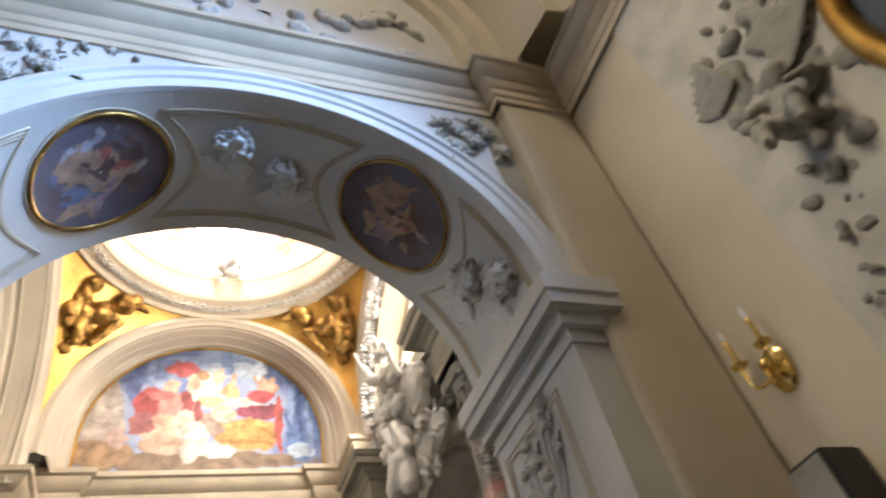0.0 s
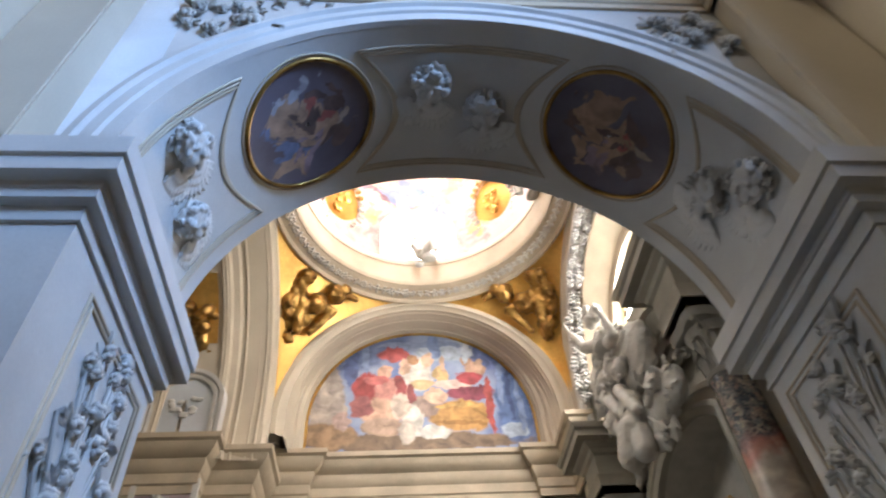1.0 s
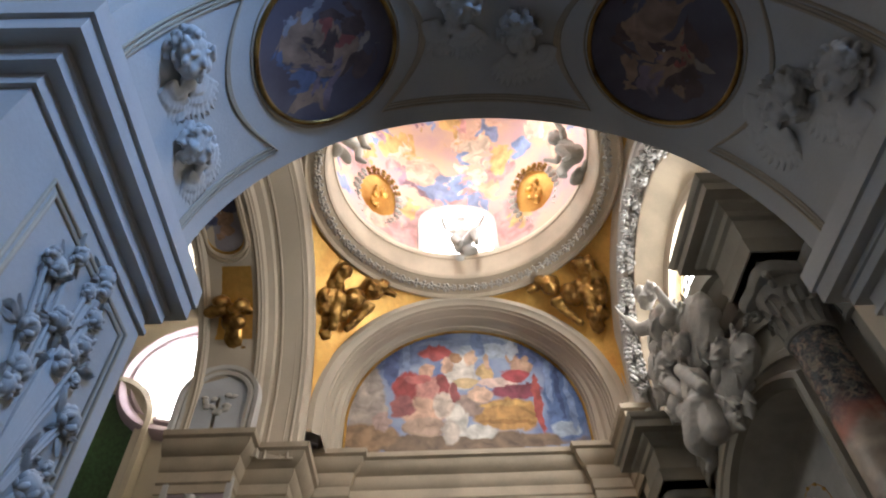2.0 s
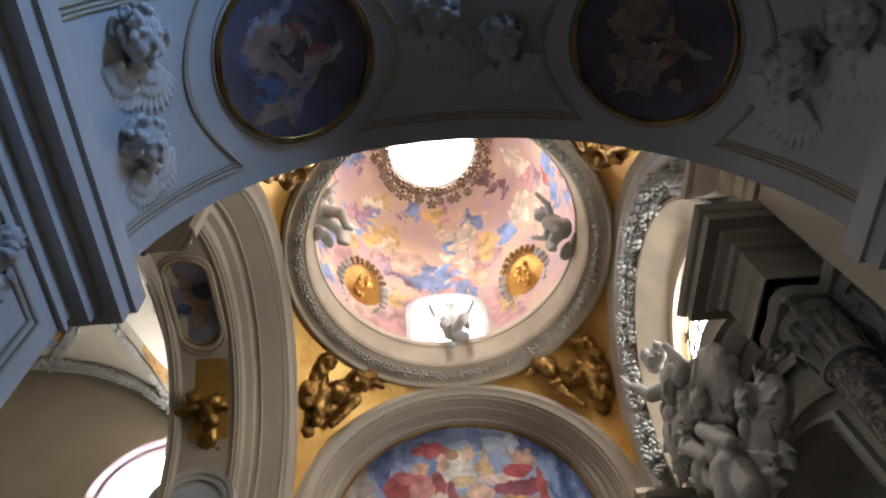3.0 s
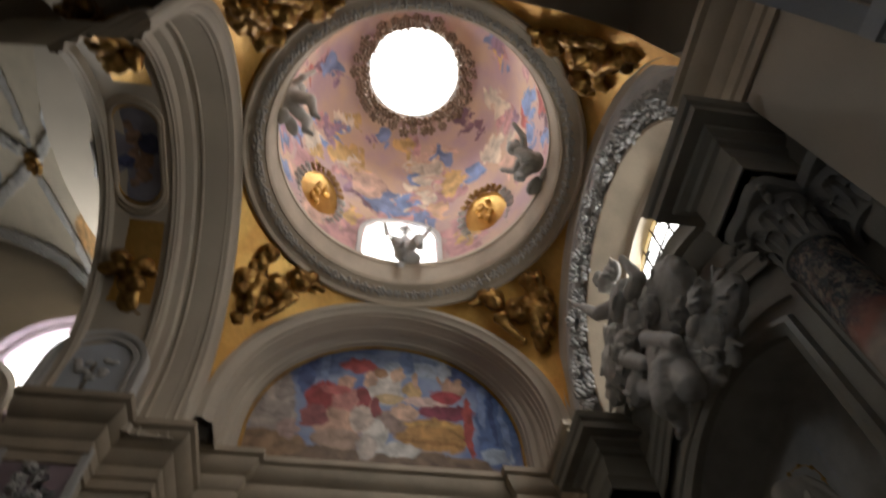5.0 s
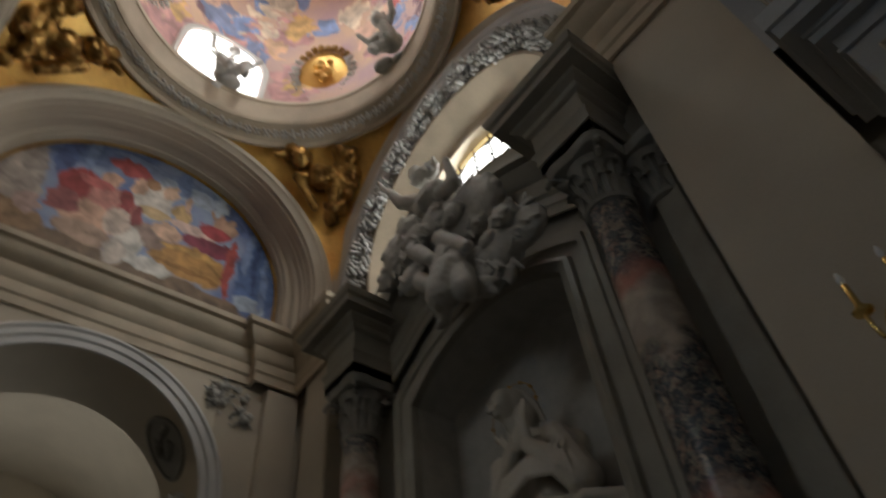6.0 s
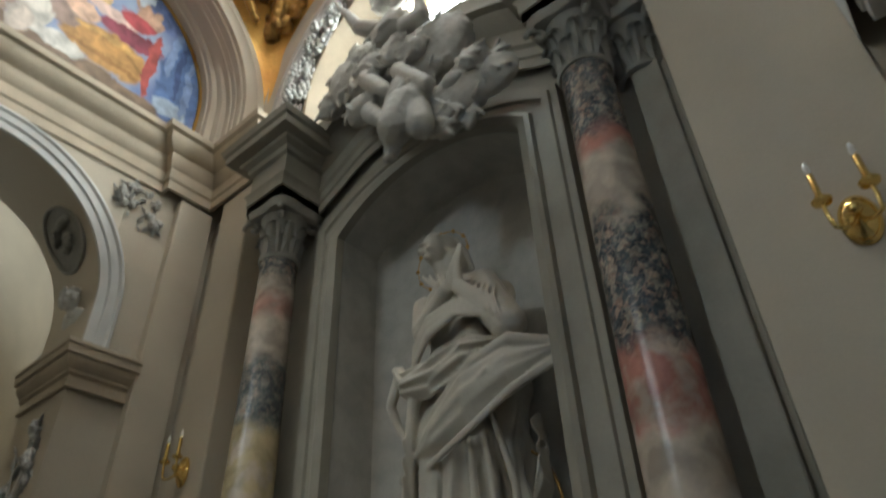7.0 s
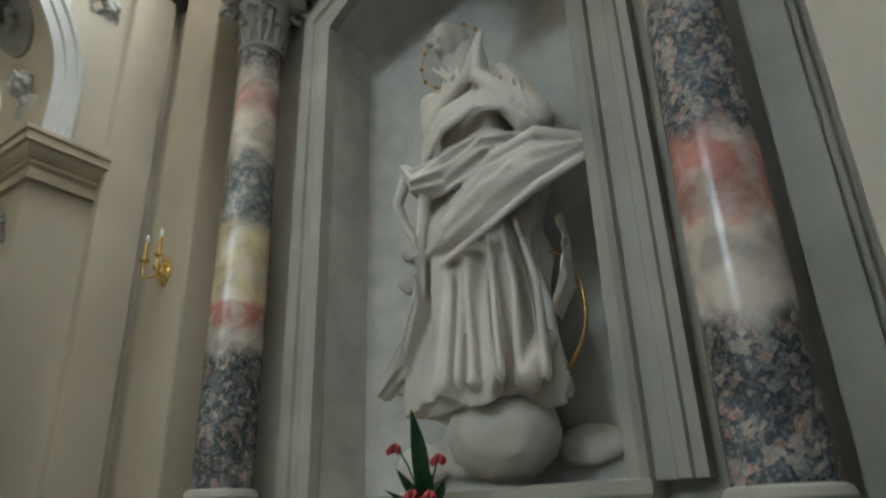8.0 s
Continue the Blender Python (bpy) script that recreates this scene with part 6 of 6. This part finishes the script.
for (x, y, z), r in zip(((2.1, 5.79, 6.31), (2.12, 5.93, 5.6), (2.1, 5.47, 5.42), (2.12, 4.98, 4.9)), (.10, .12, .10, .085)):
    for q in range(22):
        a, e = rg.uniform(0, 6.28), rg.uniform(-.2, 1.4)
        b.append(((x + .03 - .3 * r * math.sin(e), y + r * math.cos(a) * math.cos(e), z + r * (.2 + .8 * abs(math.sin(a)) * math.cos(e))), (rg.uniform(.02, .03),) * 3, (0, 0, 0)))
for c, r, e in [q for q in b if len(q) == 3 and q[1][1] > .1]:
    for q in range(6):
        a, h = rg.uniform(0, 6.28), rg.uniform(.25, .95)
        w = math.sqrt(1 - h * h)
        b.append(((c[0] - r[0] * h, c[1] + r[1] * w * math.cos(a), c[2] + r[2] * w * math.sin(a)), (.022, rg.uniform(.05, .10), .016), (rg.uniform(-80, 80), 0, 0)))
cloud = thing("cloud_with_putti", (2.4, 5.6, 5.3), "dusty stucco cloud with winged children over the niche", "sculpture")
SHARES = (("cloud", 12), ("drapery", 19), ("child", 31), ("child", 37), ("child", 46), ("small_head", 48), ("small_head", 50))
mid = [Vector(q[0]) if len(q) == 3 else (Vector(q[0]) + Vector(q[1])) / 2 for q in b]
owner = [next(k for k, (_, end) in enumerate(SHARES) if i < end) for i in range(50)]
for p in mid[50:]:
    owner.append(owner[min(range(50), key=lambda i: (mid[i] - p).length)])
for k, (name, _) in enumerate(SHARES):
    keep(sculpt(name, [q for q, o in zip(b, owner) if o == k], stucco, 0.012, 0.014, 0.05, 1), cloud)

# wall sconces with two candles
def sconce(place, label):
    """Brass back plate on the wall (x = 0), arms towards -x."""
    o = thing("wall_sconce", place, label, "lamp", "sconces")
    rows = []
    for k, d in ((1.0, 0.0), (1.0, -.012), (.86, -.022), (.8, -.018), (.55, -.03), (.3, -.055), (.05, -.062)):
        rows.append([(d, .072 * k * math.cos(2 * math.pi * i / 32), .115 * k * math.sin(2 * math.pi * i / 32)) for i in range(32)])
    bm = bmesh.new()
    grid(bm, rows, close=True)
    bmesh.ops.create_icosphere(bm, subdivisions=2, radius=.03, matrix=Matrix.Translation((-.07, 0, .02)))
    part("back_plate", bm, brass, o)
    for s in (-1, 1):
        cu = bpy.data.curves.new("arm", "CURVE")
        cu.dimensions, cu.bevel_depth, cu.bevel_resolution = "3D", .009, 3
        sp = cu.splines.new("BEZIER")
        sp.bezier_points.add(2)
        for p, (q, hl, hr) in zip(sp.bezier_points, (((-.05, 0, .0), (-.04, 0, .03), (-.07, s * .02, -.06)), ((-.11, s * .08, -.05), (-.10, s * .05, -.07), (-.12, s * .085, -.03)), ((-.12, s * .085, .06), (-.12, s * .09, .02), (-.12, s * .085, .08)))):
            p.co, p.handle_left, p.handle_right = q, hl, hr
        cu.materials.append(brass)
        arm = new("arm", cu)
        arm.parent = o
        arm.location = (0, 0, 0)
        c = (-.12, s * .085)
        part("drip_pan", lathe([(.008, .05), (.035, .062), (.04, .075), (.02, .078), (.018, .10), (.0, .10)], 24, c), brass, o)
        part("candle", lathe([(.0135, .10), (.0135, .205), (.009, .212), (.0, .212)], 20, c), brass, o, "brass candle sleeve")
        part("bulb", lathe([(.007, .212), (.014, .232), (.013, .25), (.005, .275), (.0, .28)], 16, c), glassy, o, "clear flame bulb")
    return o
sconce((2.42, 3.47, 2.85), "polished brass two-candle sconce on the cream pilaster")
sconce((2.42, 8.12, 2.98), "polished brass two-candle sconce on the cream pilaster")
sconce((2.46, 1.72, 3.02), "polished brass two-candle sconce in the first bay")

# bouquet on the altar
bq = thing("bouquet", (2.25, 5.72, 1.18), "bunch of red roses with broad green leaves on the altar", "flowers")
part("vase", lathe([(.05, 0), (.06, .01), (.075, .08), (.05, .14), (.055, .16)], 24), brass, bq)
for i, (y, z, tilt) in enumerate(((.02, .50, 0), (-.05, .28, -25), (.10, .26, 30), (-.14, .2, -50), (.16, .18, 45), (.0, .24, 10))):
    bm = bmesh.new()
    rows = []
    Lf = z - .08
    for j in range(9):
        t = j / 8
        w = .035 * math.sin(math.pi * min(t * .9 + .08, 1)) * (1.3 if i == 0 else 1)
        rows.append([(-.01 - .05 * t * t + .25 * w * abs(q), y * t + w * q, .1 + Lf * t) for q in (-1, -.4, 0, .4, 1)])
    grid(bm, rows)
    bmesh.ops.solidify(bm, geom=bm.faces[:], thickness=.002)
    part("leaf", bm, leafgreen, bq)
for y, z in ((.12, .37), (-.11, .31), (.03, .18), (-.06, .17), (.20, .12), (-.02, .13), (.10, .15)):
    bm = bmesh.new()
    for k in range(7):
        a = k * 2.4
        r = .004 + .0032 * k
        bmesh.ops.create_icosphere(bm, subdivisions=1, radius=1.0, matrix=Matrix.LocRotScale((-.05 + r * math.cos(a), y + r * math.sin(a), z - .002 * k), Euler((.5 * math.sin(a), .5 * math.cos(a), a)), (.016, .012, .024)))
    part("rose", bm, rosered, bq)
    tube("stem", [(2.25, 5.72, 1.3), (2.23, 5.72 + y * .6, 1.22 + z * .7), (2.2, 5.72 + y, 1.22 + z - .02)], .004, leafgreen, bq)

# north wall ornaments
for x, s in ((1.76, 1), (-.92, -1)):
    spray("stucco_spray", frame_at((x, 8.70, 5.25), (0, -1, 0), (0, 0, 1)), 0.5, 0.45, 16, stucco, "stucco leaves and blossoms in the spandrel of the arch", rg, False, (.035, .07))
md = thing("medallion", (1.4, 9.1, 5.0), "dark oval relief medallion on the soffit of the far arch", "relief")
def nsoff(a, y, h=0.0):
    return (N_CX + (N_R - h) * math.sin(radians(a)), y, N_CZ + (N_R - h) * math.cos(radians(a)))
for ang in (52,):
    bm = bmesh.new()
    grid(bm, [[nsoff(ang + 14 * k * math.cos(2 * math.pi * i / 40), 9.12 + .27 * k * math.sin(2 * math.pi * i / 40), .006 + .01 * (1 - k)) for i in range(40)] for k in (1, .8, .5, .03)], close=True)
    wpart("ground", bm, stonedark, md)
    tube("frame", [nsoff(ang + 14.5 * math.cos(2 * math.pi * i / 40), 9.12 + .28 * math.sin(2 * math.pi * i / 40), .008) for i in range(40)], .02, stonedark, md, closed=True)
    ob = sculpt("figure_relief", [(nsoff(ang + rg.uniform(-8, 8), 9.12 + rg.uniform(-.16, .16), .03), (.04, .05, .05), (0, rg.uniform(0, 90), 0)) for _ in range(14)], stonedark, 0.014, .02, .05, 1)
    keep(ob, md)
ob = sculpt("cherub_head", cherub_blobs(rg, 1.0), white, 0.012, 0.01, 0.03, 1)
ob.matrix_basis = frame_at(nsoff(82, 9.1, -.01), (-1, 0, -.1), (0, 0, 1))
tagged(ob, "white stucco winged cherub head on the soffit of the far arch", "relief", "cherub heads")
spray("stucco_spray", frame_at((N_CX + N_R, 9.1, 2.4), (-1, 0, 0), (0, 0, 1)), 0.5, 1.0, 16, white, "white stucco flower spray on the far arch pier", rg)

# flood lamp boxes on the cornice
for p, rz in (((-1.58, 8.40, 6.442), 15),):
    fl = thing("flood_lamp", p, "small white flood lamp standing on the cornice", "lamp", "flood lamps")
    part("housing", boxed(-.09, .09, -.06, .06, .05, .23, bev=.012), white, fl)
    part("lens", boxed(-.075, .075, -.066, -.058, .07, .21), glassy, fl)
    part("foot", boxed(-.07, .07, -.04, .04, 0, .052, bev=.006), stone, fl)
    fl.rotation_euler = (0, 0, radians(rz))

# ornaments of the first bay
b = []
for i in range(70):
    x, z = rg.uniform(-1.1, 1.7), rg.uniform(5.95, 7.6)
    if (x - .3) ** 2 + (z - 6.35) ** 2 < 1.3 ** 2:
        b.append(((x, 2.06, z), (rg.uniform(.04, .12), .045, rg.uniform(.03, .09)), (0, rg.uniform(-60, 60), 0)))
tagged(sculpt("lunette_relief", b, white, 0.018, 0.05, 0.07, 1), "white stucco relief filling the lunette", "relief")
for x in (1.62, -1.0):
    spray("stucco_spray", frame_at((x, A_S - 0.002, 4.85), (0, -1, 0), (0, 0, 1)), 0.45, 0.5, 16, stucco, "cream stucco mask and leaves in the spandrel", rg, False)
for s in range(9):
    spray("stucco_spray", frame_at((-.75 + .25 * s, A_S - 0.002, 5.32), (0, -1, 0), (0, 0, 1)), 0.22, 0.12, 4, stucco, "cream stucco leaf trail under the cornice", rg, False, (.02, .035)) if s in (0, 1) else None
b = []
for (y, z, r) in ((.85, 4.3, .2), (.95, 3.95, .18), (.8, 4.0, .2), (1.0, 3.5, .12), (.7, 3.6, .2), (.75, 4.5, .16), (1.02, 3.25, .09), (.55, 4.3, .2), (1.12, 2.98, .08), (1.2, 2.75, .09)):
    for k in range(10):
        b.append(((2.46 + rg.uniform(-.07, .02), y + rg.uniform(-r, r), z + rg.uniform(-r, r)), (r * .22, r * rg.uniform(.15, .35), r * rg.uniform(.2, .4)), (rg.uniform(-50, 50), 0, 0)))
b += moved(put, Matrix.Translation((2.36, .92, 3.55)) @ pose(0, 0, 0, 0, 15, -80) @ Matrix.Scale(.8, 4))
for q in range(7):
    b.append(((2.36 + .01 * q, 1.0 + .03 * q, 4.34 - .02 * q), (.015, .03, .22 - .02 * q), (-14 - 5 * q, 0, 0)))
    b.append(((2.38, .72 - .02 * q, 4.2 - .03 * q), (.015, .03, .18), (20 + 6 * q, 0, 0)))
structure("altar_wall_plate", boxed(2.44, 2.46, -0.6, 1.3, 0, 9.0), stucco, "grey stucco altar wall of the first bay", "wall", False)
tagged(sculpt("altar_relief", b, stonedark, 0.014, 0.022, 0.05, 1), "grey stucco relief of clouds and winged forms beside a framed picture", "relief")
ov = thing("oval_picture", (2.3, 0.18, 3.6), "dark oval picture in a gilt frame", "picture")
tube("frame", [(2.3, .12 + .36 * math.cos(2 * math.pi * i / 60), 3.62 + .5 * math.sin(2 * math.pi * i / 60)) for i in range(60)], .055, gilt, ov, closed=True)
bm = bmesh.new()
bm.faces.new([bm.verts.new((2.32, .12 + .35 * math.cos(2 * math.pi * i / 60), 3.62 + .49 * math.sin(2 * math.pi * i / 60))) for i in range(60)])
wpart("canvas", bm, material("dark_canvas", (0.03, 0.045, 0.09), 0.4, vary=0.2), ov, smooth=False)
sp_ = thing("loudspeaker", (2.4, 1.72, 2.46), "small black loudspeaker fixed to the wall", "loudspeaker")
part("case", boxed(-.16, .05, -.1, .1, -.12, .12, bev=.012), black, sp_)
part("grille", boxed(-.168, -.158, -.085, .085, -.1, .1), stonedark, sp_)
